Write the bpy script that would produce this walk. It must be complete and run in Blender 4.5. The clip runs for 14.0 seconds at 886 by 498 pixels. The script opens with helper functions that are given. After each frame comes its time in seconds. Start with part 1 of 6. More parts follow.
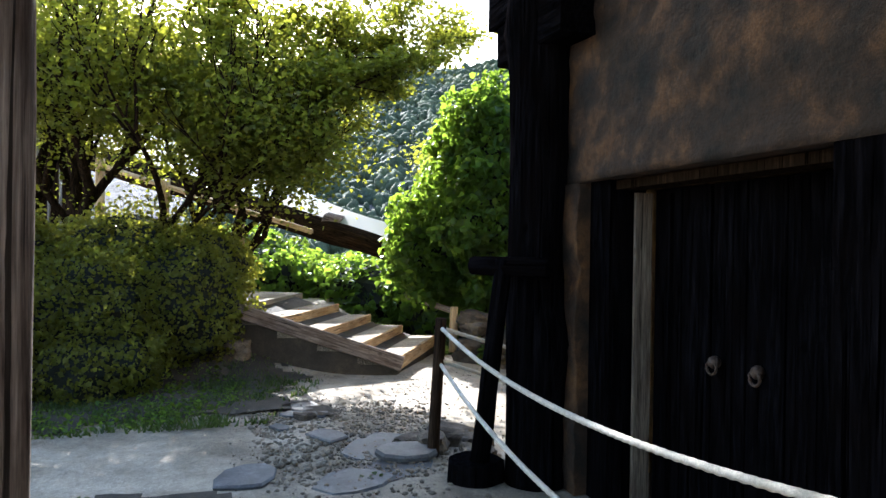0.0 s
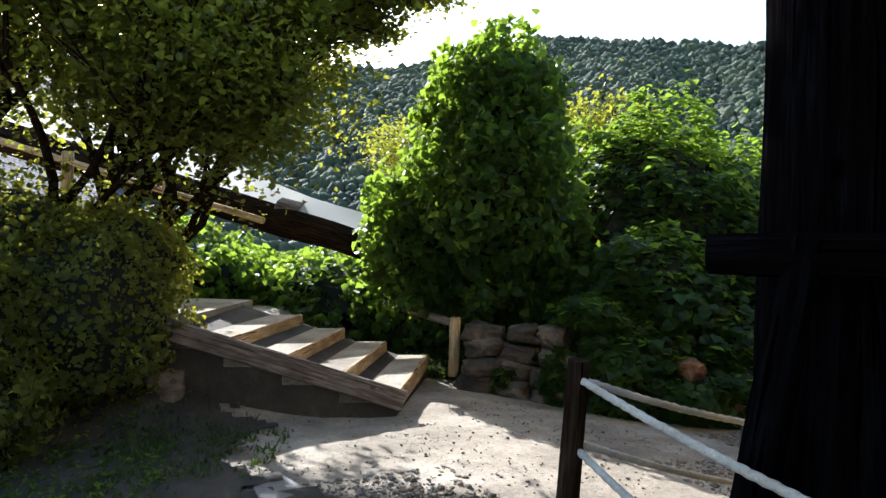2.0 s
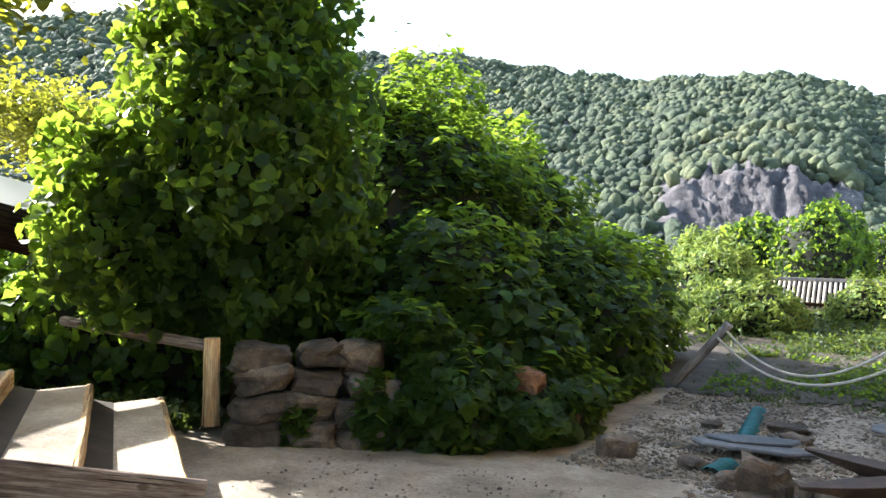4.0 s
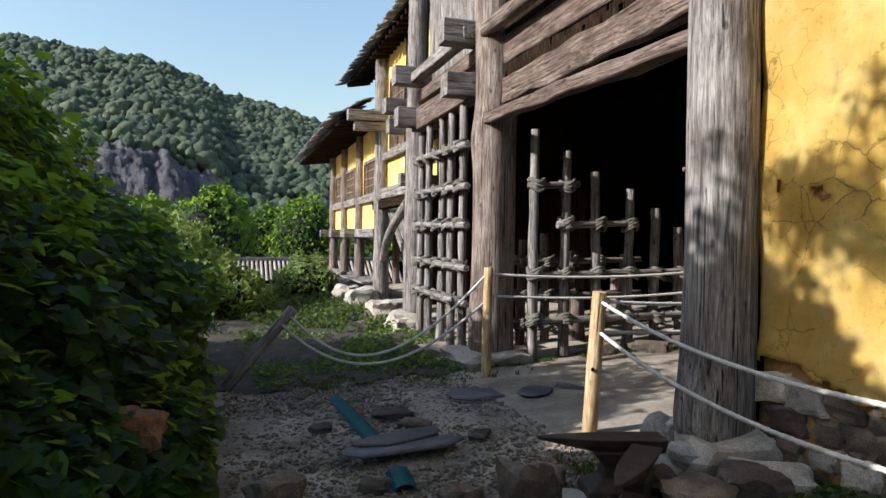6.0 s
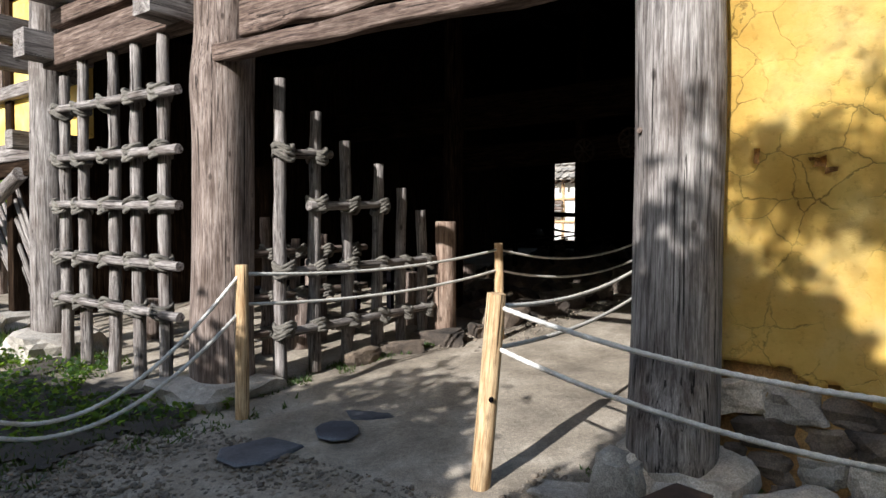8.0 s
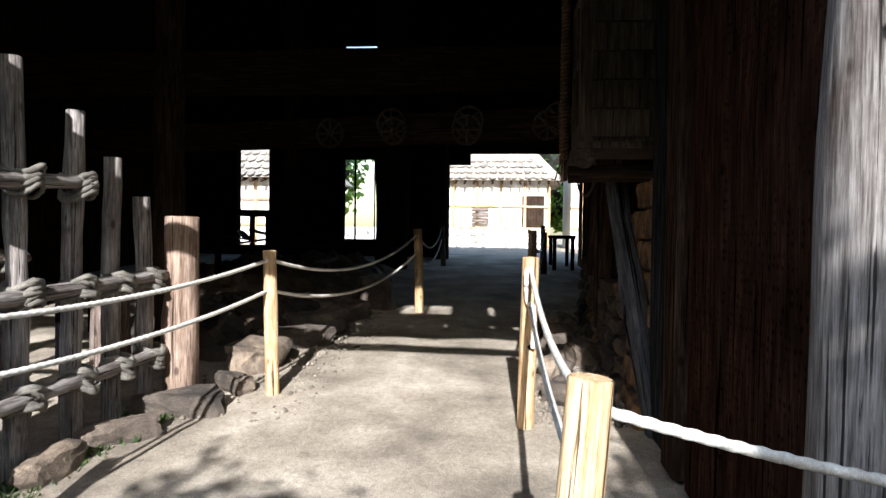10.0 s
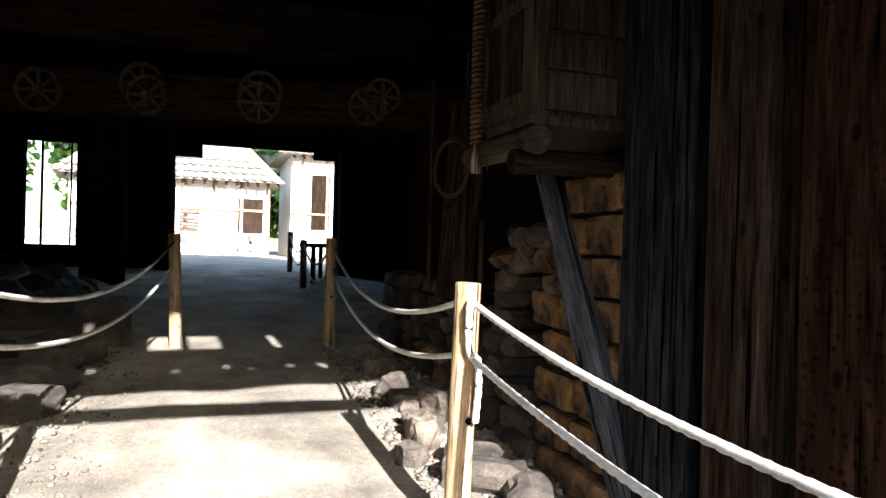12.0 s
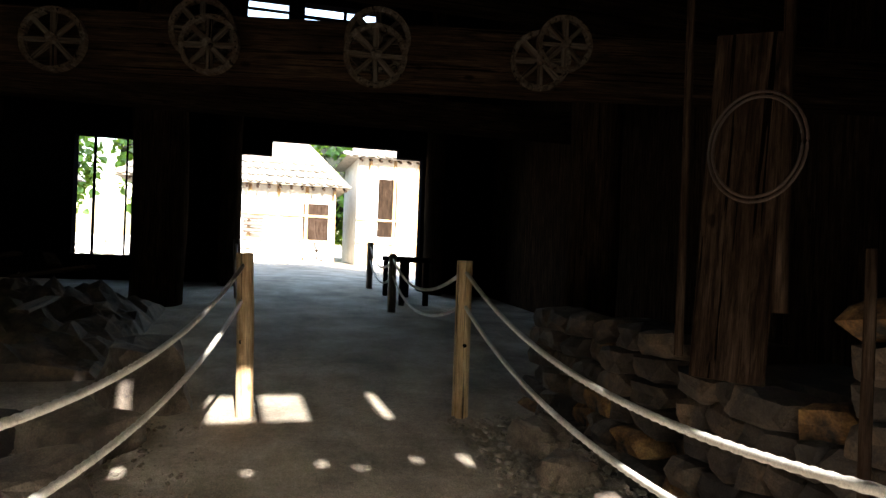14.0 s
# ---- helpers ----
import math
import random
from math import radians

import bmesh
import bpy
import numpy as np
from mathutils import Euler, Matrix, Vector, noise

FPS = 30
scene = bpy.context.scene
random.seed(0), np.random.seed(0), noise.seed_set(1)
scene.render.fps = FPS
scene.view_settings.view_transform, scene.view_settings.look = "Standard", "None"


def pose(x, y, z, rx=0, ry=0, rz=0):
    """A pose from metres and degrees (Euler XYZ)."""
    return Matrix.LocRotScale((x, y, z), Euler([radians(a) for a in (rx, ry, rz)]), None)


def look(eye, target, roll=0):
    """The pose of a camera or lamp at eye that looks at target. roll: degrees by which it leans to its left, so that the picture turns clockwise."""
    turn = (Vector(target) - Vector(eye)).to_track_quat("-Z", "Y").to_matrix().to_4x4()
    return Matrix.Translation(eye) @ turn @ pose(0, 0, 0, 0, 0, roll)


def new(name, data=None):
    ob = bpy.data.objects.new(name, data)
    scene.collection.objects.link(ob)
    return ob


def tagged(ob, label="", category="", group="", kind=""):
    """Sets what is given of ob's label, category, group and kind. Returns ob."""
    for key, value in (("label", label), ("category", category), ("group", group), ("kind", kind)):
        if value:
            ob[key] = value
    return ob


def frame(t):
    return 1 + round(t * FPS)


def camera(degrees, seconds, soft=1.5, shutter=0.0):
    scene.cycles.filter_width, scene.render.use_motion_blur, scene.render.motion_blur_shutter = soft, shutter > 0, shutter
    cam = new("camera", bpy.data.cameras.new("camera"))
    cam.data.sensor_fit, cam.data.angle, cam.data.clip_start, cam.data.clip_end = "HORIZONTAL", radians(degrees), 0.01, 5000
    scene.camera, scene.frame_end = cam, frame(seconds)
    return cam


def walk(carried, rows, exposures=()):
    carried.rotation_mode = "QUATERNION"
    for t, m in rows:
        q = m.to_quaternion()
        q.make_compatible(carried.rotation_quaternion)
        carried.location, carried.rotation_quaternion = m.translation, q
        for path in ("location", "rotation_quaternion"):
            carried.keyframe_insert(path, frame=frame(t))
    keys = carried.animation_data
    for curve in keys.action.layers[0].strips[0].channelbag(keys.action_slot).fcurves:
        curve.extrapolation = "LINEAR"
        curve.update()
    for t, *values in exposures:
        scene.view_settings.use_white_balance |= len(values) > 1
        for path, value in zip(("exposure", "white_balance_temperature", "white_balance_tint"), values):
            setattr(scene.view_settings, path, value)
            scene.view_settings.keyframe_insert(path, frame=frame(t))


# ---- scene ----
cam = camera(67.4, 14.0)
PATH = [
    (0, (6.018, 0.05, 1.941), (4.129, 0.708, 1.93), 0.8),
    (0.5, (5.345, 0.063, 1.937), (3.458, 0.726, 1.93), 0.6),
    (1, (4.642, 0.153, 1.872), (2.781, 0.886, 1.868), 0.7),
    (1.5, (4.001, 0.158, 1.817), (2.165, 0.951, 1.817), 0.9),
    (2, (3.343, 0.131, 1.813), (1.528, 0.972, 1.81), 1.0),
    (2.2, (3.083, 0.119, 1.811), (1.273, 0.971, 1.807), 1.0),
    (4.3, (0.098, 0.196, 1.703), (-0.725, 2.018, 1.686), 1.1),
    (4.5, (-0.165, 0.337, 1.668), (-0.788, 2.238, 1.645), 1.3),
    (5, (-0.783, 0.683, 1.635), (-0.952, 2.676, 1.615), 1.1),
    (5.5, (-1.286, 1.099, 1.628), (-1.031, 3.083, 1.604), 0.7),
    (6, (-1.712, 1.625, 1.622), (-1.085, 3.523, 1.588), 0.7),
    (6.5, (-2.085, 2.188, 1.573), (-1.13, 3.945, 1.531), 0.5),
    (7, (-2.306, 2.842, 1.583), (-1.082, 4.423, 1.53), 0.4),
    (7.5, (-2.365, 3.541, 1.573), (-0.94, 4.943, 1.519), 0.4),
    (8, (-2.195, 4.224, 1.593), (-0.583, 5.407, 1.528), 0.2),
    (8.2, (-2.085, 4.493, 1.587), (-0.413, 5.589, 1.519), 0.3),
    (10.3, (-0.293, 6.694, 1.547), (1.707, 6.702, 1.512), 1.2),
    (10.5, (-0.132, 6.823, 1.542), (1.864, 6.699, 1.509), 1.2),
    (10.6, (-0.012, 6.908, 1.552), (1.98, 6.737, 1.512), 0.7),
    (11, (0.298, 7.119, 1.557), (2.276, 6.824, 1.528), 1.0),
    (11.5, (0.773, 7.346, 1.535), (2.71, 6.85, 1.522), 1.3),
    (12, (1.33, 7.50, 1.564), (3.213, 6.826, 1.558), 1.6),
    (12.5, (1.9, 7.65, 1.592), (3.742, 6.87, 1.6), 2.0),
    (13, (2.544, 7.711, 1.626), (4.388, 6.937, 1.642), 2.2),
    (13.5, (3.144, 7.712, 1.667), (5.029, 7.042, 1.679), 2.3),
    (14, (3.72, 7.66, 1.69), (5.652, 7.144, 1.696), 2.2),
]
EXPO = [(0, 2.1, 5850, 10), (1.0, 1.65, 5850, 10), (2.0, 1.45, 5900, 10), (4.3, 2.3, 6400, 10), (4.6, 2.15, 6450, 10), (5.0, 1.45, 6500, 10), (6.0, 0.72, 6000, 10), (7.5, 0.72, 6000, 10),
        (8.2, 0.85, 6000, 10), (10.5, 1.6, 5700, 10), (11.5, 1.9, 5600, 10), (12.5, 2.45, 6100, 10), (13, 2.7, 6300, 10), (14, 2.7, 6350, 10)]
walk(cam, [(t, look(eye, target, roll)) for t, eye, target, roll in PATH], EXPO)


random.seed(7)


# ---- world and light ----
SUN_EL, SUN_AZ = 28.7, 93.5       # degrees up; degrees from +Y towards -X
wd = bpy.data.worlds.new("world")
scene.world = wd
wd.use_nodes = True
_n = wd.node_tree.nodes
_l = wd.node_tree.links
_sky = _n.new("ShaderNodeTexSky")
_sky.sky_type, _sky.sun_disc = "NISHITA", False
_sky.sun_elevation, _sky.sun_rotation = radians(SUN_EL), radians(-SUN_AZ)
_sky.air_density, _sky.dust_density, _sky.ozone_density = 1.5, 1.6, 1.3
_bg = _n["Background"]
_bg.inputs["Strength"].default_value = 0.125
_l.new(_sky.outputs[0], _bg.inputs[0])
_sd = Vector((-math.sin(radians(SUN_AZ)) * math.cos(radians(SUN_EL)), math.cos(radians(SUN_AZ)) * math.cos(radians(SUN_EL)), math.sin(radians(SUN_EL))))
_sl = bpy.data.lights.new("sun", "SUN")
_sl.energy, _sl.angle, _sl.color = 5.0, radians(0.53), (1.0, 0.96, 0.89)
_so = new("sun", _sl)
_so.matrix_world = look(_sd * 50, (0, 0, 0))


# ---- small tools ----
WM = {}


def g(x, y):
    """Height of the ground."""
    s = 0.27 + 0.03 * x
    n = 0.06 * x - 0.04 if x > 0 else -0.04 + 0.03 * x
    n = max(n, -0.25)
    k = min(max((y - 3.0) / 3.2, 0.0), 1.0)
    k = k * k * (3 - 2 * k)
    h = s * (1 - k) + n * k
    if x < -2.6:                      # bank behind the hedge and steps
        b = min(max((1.6 - y * 0.9) / 1.6 + (-2.6 - x) * 0.25, 0), 1) * min((-2.6 - x) / 1.8, 1) * 0.75
        h += b if y < 3.4 else 0
    if y > 22:
        h -= min((y - 22) * 0.12, 2.2)
    return h


def link(name, mesh, mat, parent, m=None, label=""):
    ob = new(name, mesh)
    if mat and not mesh.materials:
        mesh.materials.append(mat)
    m = m or Matrix.Identity(4)
    WM[ob.name] = m.copy()
    if parent:
        ob.parent = parent
        ob.matrix_basis = WM[parent.name].inverted() @ m
    else:
        ob.matrix_basis = m
    if label:
        ob["label"] = label
    return ob


def mesh_of(bm, name, smooth=False):
    me = bpy.data.meshes.new(name)
    bm.normal_update()
    bm.to_mesh(me)
    bm.free()
    if smooth:
        me.polygons.foreach_set("use_smooth", [True] * len(me.polygons))
    return me


def part(name, bm, mat, parent, label="", m=None, smooth=False):
    return link(name, mesh_of(bm, name, smooth), mat, parent, m, label)


def thing(name, loc, label, category, group="", m=None):
    ob = new(name)
    ob.empty_display_size = 0.2
    m = m or Matrix.Translation(loc)
    ob.matrix_basis = m
    WM[ob.name] = m.copy()
    return tagged(ob, label, category, group)


def one(name, bm, mat, label, category, group="", m=None, smooth=False):
    return tagged(part(name, bm, mat, None, "", m, smooth), label, category, group)


def build(name, bm, mat, m=None, smooth=False):
    return tagged(part(name, bm, mat, None, "", m, smooth), kind="structure")


def axis_m(p0, p1, roll=0.0):
    p0, p1 = Vector(p0), Vector(p1)
    q = (p1 - p0).to_track_quat("Z", "Y")
    return Matrix.Translation(p0) @ q.to_matrix().to_4x4() @ Matrix.Rotation(roll, 4, "Z"), (p1 - p0).length


def log_bm(length, r0, r1, seg=14, rings=None, rough=0.06, seed=0, knots=0, bow=0.0, flat=1.0):
    """A log along +Z with uneven girth."""
    bm = bmesh.new()
    rings = rings or max(4, int(length / 0.18))
    rnd = random.Random(seed)
    kn = [(rnd.random() * length, rnd.random() * 6.28, 0.15 + rnd.random() * 0.25) for _ in range(knots)]
    off = rnd.random() * 50
    rows = []
    for i in range(rings + 1):
        t = i / rings
        z = t * length
        r = r0 + (r1 - r0) * t
        cx = bow * math.sin(t * math.pi) + r * 0.12 * noise.noise((off, z * 0.8, 0))
        cy = r * 0.12 * noise.noise((0, off, z * 0.8))
        row = []
        for k in range(seg):
            a = 2 * math.pi * k / seg
            d = 1 + rough * noise.noise((math.cos(a) * 1.5 + off, math.sin(a) * 1.5, z * 1.2 / max(r, .05) * .15)) * 2
            for kz, ka, kr in kn:
                dz = (z - kz) / (r * 1.1)
                da = math.atan2(math.sin(a - ka), math.cos(a - ka)) / 0.8
                d += kr * math.exp(-(dz * dz + da * da))
            row.append(bm.verts.new((cx + r * d * math.cos(a), cy + r * d * math.sin(a) * flat, z)))
        rows.append(row)
    for i in range(rings):
        for k in range(seg):
            f = bm.faces.new((rows[i][k], rows[i][(k + 1) % seg], rows[i + 1][(k + 1) % seg], rows[i + 1][k]))
            f.smooth = True
    for row, rev, s in ((rows[0], True, -1), (rows[-1], False, 1)):
        rr = r0 if rev else r1
        inner = [bm.verts.new((v.co.x * 0.93, v.co.y * 0.93, v.co.z + s * rr * 0.06)) for v in row]
        for k in range(seg):
            a, b, c, d = row[k], row[(k + 1) % seg], inner[(k + 1) % seg], inner[k]
            bm.faces.new((a, d, c, b) if rev else (a, b, c, d))
        bm.faces.new(list(reversed(inner)) if rev else inner)
    return bm


def log(name, p0, p1, r0, r1, mat, parent=None, label="", category="", group="", **kw):
    m, ln = axis_m(p0, p1)
    kw.setdefault("seed", int(abs(p0[0] * 31 + p0[1] * 17 + p0[2] * 7) * 10))
    ob = part(name, log_bm(ln, r0, r1, **kw), mat, parent, label, m)
    if not parent and category:
        tagged(ob, label, category, group)
    elif not parent:
        tagged(ob, kind="structure")
    return ob


def beam_bm(length, w, h, seed=0, wear=0.012, cuts=6, bevel=0.012):
    """A squared timber along +Z, w across X, h across Y, with worn edges."""
    bm = bmesh.new()
    rnd = random.Random(seed)
    off = rnd.random() * 90
    prof = []
    b = min(bevel, w * 0.3, h * 0.3)
    for sx, sy, o in ((1, 1, 0), (-1, 1, 1), (-1, -1, 0), (1, -1, 1)):
        a = (sx * (w / 2 - b), sy * h / 2)
        c = (sx * w / 2, sy * (h / 2 - b))
        prof += [c, a] if o == 0 else [a, c]
    cuts = max(1, min(cuts, int(length / 0.2) + 1))
    rows = []
    for i in range(cuts + 1):
        z = length * i / cuts
        row = []
        for k, (x, y) in enumerate(prof):
            row.append(bm.verts.new((x + wear * noise.noise((off + k // 2, z * 1.7, 0)), y + wear * noise.noise((off, k // 2 * 3.1, z * 1.7)), z)))
        rows.append(row)
    n = len(prof)
    for i in range(cuts):
        for k in range(n):
            bm.faces.new((rows[i][k], rows[i][(k + 1) % n], rows[i + 1][(k + 1) % n], rows[i + 1][k]))
    bm.faces.new(list(reversed(rows[0])))
    bm.faces.new(rows[-1])
    return bm


def beam(name, p0, p1, w, h, mat, parent=None, label="", category="", group="", roll=0.0, **kw):
    m, ln = axis_m(p0, p1, roll)
    kw.setdefault("seed", int(abs(p0[0] * 13 + p0[1] * 29 + p0[2] * 5) * 10))
    ob = part(name, beam_bm(ln, w, h, **kw), mat, parent, label, m)
    if not parent and category:
        tagged(ob, label, category, group)
    elif not parent:
        tagged(ob, kind="structure")
    return ob


def box_into(bm, lo, hi, jit=0.0, rnd=random):
    v = []
    for z in (lo[2], hi[2]):
        for x, y in ((lo[0], lo[1]), (hi[0], lo[1]), (hi[0], hi[1]), (lo[0], hi[1])):
            v.append(bm.verts.new((x + rnd.uniform(-jit, jit), y + rnd.uniform(-jit, jit), z + rnd.uniform(-jit, jit))))
    for f in ((3, 2, 1, 0), (4, 5, 6, 7), (0, 1, 5, 4), (1, 2, 6, 5), (2, 3, 7, 6), (3, 0, 4, 7)):
        bm.faces.new([v[i] for i in f])


def box(name, lo, hi, mat, parent=None, label="", category="", group="", jit=0.0, bevel=0.0):
    bm = bmesh.new()
    c = [(a + b) / 2 for a, b in zip(lo, hi)]
    box_into(bm, [a - b for a, b in zip(lo, c)], [a - b for a, b in zip(hi, c)], jit)
    if bevel:
        bmesh.ops.bevel(bm, geom=bm.edges[:], offset=bevel, segments=1, affect="EDGES")
    ob = part(name, bm, mat, parent, label, Matrix.Translation(c))
    if not parent and category:
        tagged(ob, label, category, group)
    elif not parent:
        tagged(ob, kind="structure")
    return ob


def rock_mesh(size, seed, sub=3, rough=0.36, boxy=0.5):
    """A stone with flattened faces; size gives its three half-widths."""
    bm = bmesh.new()
    bmesh.ops.create_icosphere(bm, subdivisions=sub, radius=1.0)
    rnd = random.Random(seed)
    o = Vector((rnd.random() * 90, rnd.random() * 90, rnd.random() * 90))
    for v in bm.verts:
        c = v.co.normalized()
        q = Vector([math.copysign(abs(a) ** (1 - boxy), a) for a in c])
        q = q / max(abs(q.x), abs(q.y), abs(q.z)) * 0.92 if boxy > 0.3 else q
        q = q.lerp(c, 0.35)
        q *= 1 + rough * noise.noise(q * 1.1 + o) + rough * 0.4 * noise.noise(q * 3.3 + o) + rough * 0.16 * noise.noise(q * 8.0 + o)
        v.co = Vector((q.x * size[0], q.y * size[1], q.z * size[2]))
    return mesh_of(bm, "rock", smooth=False)


def block_mesh(w, d, h, seed, amp=.016):
    """A squared block with worn arrises and a rough face."""
    bm = bmesh.new()
    bmesh.ops.create_cube(bm, size=1.0)
    bmesh.ops.subdivide_edges(bm, edges=bm.edges[:], cuts=5, use_grid_fill=True)
    o = Vector((seed * 1.7, seed * .3, 4))
    for v in bm.verts:
        c = v.co * 2
        k = [abs(a) for a in c]
        near = sum(1 for a in k if a > .95)
        q = Vector((c.x * w / 2, c.y * d / 2, c.z * h / 2))
        if near > 1:
            q -= Vector((math.copysign(.009, c.x) if k[0] > .95 else 0, math.copysign(.009, c.y) if k[1] > .95 else 0, math.copysign(.009, c.z) if k[2] > .95 else 0)) * (near - 1)
        n_ = noise.noise(q * 6 + o) + .6 * noise.noise(q * 15 + o)
        v.co = q + Vector((amp * .3 * n_, amp * 1.3 * n_, amp * .4 * noise.noise(q * 7 - o)))
    return mesh_of(bm, "block")


def slab_mesh(w, d, h, seed, n=9):
    """A flat, broken slate with an uneven outline."""
    rnd = random.Random(seed)
    bm = bmesh.new()
    pts = []
    for k in range(n):
        a = 2 * math.pi * k / n + rnd.uniform(-.18, .18)
        r = rnd.uniform(0.78, 1.05) / max(abs(math.cos(a)), abs(math.sin(a))) ** 0.6
        pts.append((math.cos(a) * r * w / 2, math.sin(a) * r * d / 2))
    lo = [bm.verts.new((x, y, 0)) for x, y in pts]
    mi = [bm.verts.new((x * 1.03, y * 1.03, h * .55)) for x, y in pts]
    hi = [bm.verts.new((x * .97, y * .97, h + rnd.uniform(-.12, .12) * h)) for x, y in pts]
    for a, b in ((lo, mi), (mi, hi)):
        for k in range(n):
            bm.faces.new((a[k], a[(k + 1) % n], b[(k + 1) % n], b[k]))
    bm.faces.new(hi)
    bm.faces.new(list(reversed(lo)))
    return mesh_of(bm, "slab")


def rope_mesh(pts, r=0.016, pitch=0.055, seg=9, step=0.011):
    """A three-strand laid rope along a smooth line of points."""
    P = [Vector(p) for p in pts]
    cum = [0.0]
    for a, b in zip(P, P[1:]):
        cum.append(cum[-1] + (b - a).length)
    L = cum[-1]
    n = max(4, int(L / step))
    vs, fs = [], []
    j = 0
    for i in range(n + 1):
        s = L * i / n
        while j < len(P) - 2 and cum[j + 1] < s:
            j += 1
        t = (s - cum[j]) / max(cum[j + 1] - cum[j], 1e-6)
        c = P[j].lerp(P[j + 1], t)
        ta = (P[min(j + 1, len(P) - 1)] - P[j]).normalized()
        u = ta.cross(Vector((0, 0, 1)))
        if u.length < 0.05:
            u = Vector((1, 0, 0))
        u.normalize()
        v = u.cross(ta)
        for k in range(seg):
            a = 2 * math.pi * k / seg
            rr = r * (0.8 + 0.3 * abs(math.cos(1.5 * (a - s / pitch * 2 * math.pi / 3 * 1.0))))
            vs.append(c + (u * math.cos(a) + v * math.sin(a)) * rr)
    for i in range(n):
        for k in range(seg):
            fs.append((i * seg + k, i * seg + (k + 1) % seg, (i + 1) * seg + (k + 1) % seg, (i + 1) * seg + k))
    me = bpy.data.meshes.new("rope")
    me.from_pydata(vs, [], fs)
    me.polygons.foreach_set("use_smooth", [True] * len(fs))
    return me


def sag(a, b, drop, n=26, skew=0.0):
    a, b = Vector(a), Vector(b)
    out = []
    for i in range(n + 1):
        t = i / n
        out.append(a.lerp(b, t) - Vector((0, 0, drop * 4 * t * (1 - t) * (1 + skew * (t - .5)))))
    return out


def mesh_np(name, verts, faces_flat, per, mat, smooth=False):
    """A mesh from arrays: faces_flat holds 'per' corners a face."""
    me = bpy.data.meshes.new(name)
    nf = len(faces_flat) // per
    me.vertices.add(len(verts))
    me.vertices.foreach_set("co", np.ascontiguousarray(verts, dtype=np.float32).ravel())
    me.loops.add(len(faces_flat))
    me.loops.foreach_set("vertex_index", np.ascontiguousarray(faces_flat, dtype=np.int32))
    me.polygons.add(nf)
    me.polygons.foreach_set("loop_start", np.arange(0, nf * per, per, dtype=np.int32))
    me.polygons.foreach_set("loop_total", np.full(nf, per, dtype=np.int32))
    if smooth:
        me.polygons.foreach_set("use_smooth", np.ones(nf, dtype=bool))
    me.update(calc_edges=True)
    me.materials.append(mat)
    return me


def leaf_mesh(name, pos, nrm, size, mat, rng, length=1.0, droop=0.25):
    """Many leaves, each two folded quads: a pointed blade with a midrib."""
    n = len(pos)
    nrm = nrm / np.maximum(np.linalg.norm(nrm, axis=1, keepdims=True), 1e-6)
    rv = rng.normal(size=(n, 3))
    rv[:, 2] -= droop * 2
    t = rv - (rv * nrm).sum(1, keepdims=True) * nrm
    t /= np.maximum(np.linalg.norm(t, axis=1, keepdims=True), 1e-6)
    b = np.cross(nrm, t)
    s = (size * rng.uniform(0.45, 1.45, n))[:, None]
    f = rng.uniform(0.05, 0.3, n)[:, None]
    L = s * length
    base = pos - t * L * 0.45
    tip = pos + t * L * 0.6 - nrm * s * 0.12
    v = np.stack([base, pos - t * L * .22 + b * s * .5 + nrm * s * f, pos + t * L * .22 + b * s * .38 + nrm * s * f * .8, tip,
                  pos + t * L * .22 - b * s * .38 + nrm * s * f * .8, pos - t * L * .22 - b * s * .5 + nrm * s * f], 1).reshape(-1, 3)
    i = np.arange(n)[:, None] * 6
    fc = np.concatenate([i + np.array([[0, 1, 2, 3]]), i + np.array([[0, 3, 4, 5]])], 1).ravel()
    return mesh_np(name, v, fc, 4, mat)


# ---- materials ----
def mat_new(name):
    m = bpy.data.materials.new(name)
    m.use_nodes = True
    nt = m.node_tree
    return m, nt, nt.nodes["Principled BSDF"]


def nd(nt, kind, **kw):
    n = nt.nodes.new(kind)
    for k, v in kw.items():
        n.inputs[k.replace("_", " ")].default_value = v
    return n


def ramp(nt, fac, stops):
    r = nt.nodes.new("ShaderNodeValToRGB")
    e = r.color_ramp.elements
    while len(e) < len(stops):
        e.new(0.5)
    for el, (p, c) in zip(e, stops):
        el.position, el.color = p, (*c, 1)
    nt.links.new(fac, r.inputs[0])
    return r.outputs[0]


def coords(nt, scale=(1, 1, 1), obj=True, per_object=False):
    tc = nt.nodes.new("ShaderNodeTexCoord")
    mp = nt.nodes.new("ShaderNodeMapping")
    mp.inputs["Scale"].default_value = scale
    nt.links.new(tc.outputs["Object" if obj else "Generated"], mp.inputs[0])
    if per_object:
        oi = nt.nodes.new("ShaderNodeObjectInfo")
        mu = nt.nodes.new("ShaderNodeMath")
        mu.operation = "MULTIPLY"
        mu.inputs[1].default_value = 37.0
        nt.links.new(oi.outputs["Random"], mu.inputs[0])
        cx = nt.nodes.new("ShaderNodeCombineXYZ")
        for k in range(3):
            nt.links.new(mu.outputs[0], cx.inputs[k])
        nt.links.new(cx.outputs[0], mp.inputs["Location"])
    return mp.outputs[0]


def mix(nt, a, b, fac, mode="MIX"):
    m = nt.nodes.new("ShaderNodeMix")
    m.data_type, m.blend_type = "RGBA", mode
    for sock, v in ((m.inputs[6], a), (m.inputs[7], b), (m.inputs[0], fac)):
        if isinstance(v, (int, float)):
            sock.default_value = v
        elif isinstance(v, tuple):
            sock.default_value = (*v, 1)
        else:
            nt.links.new(v, sock)
    return m.outputs[2]


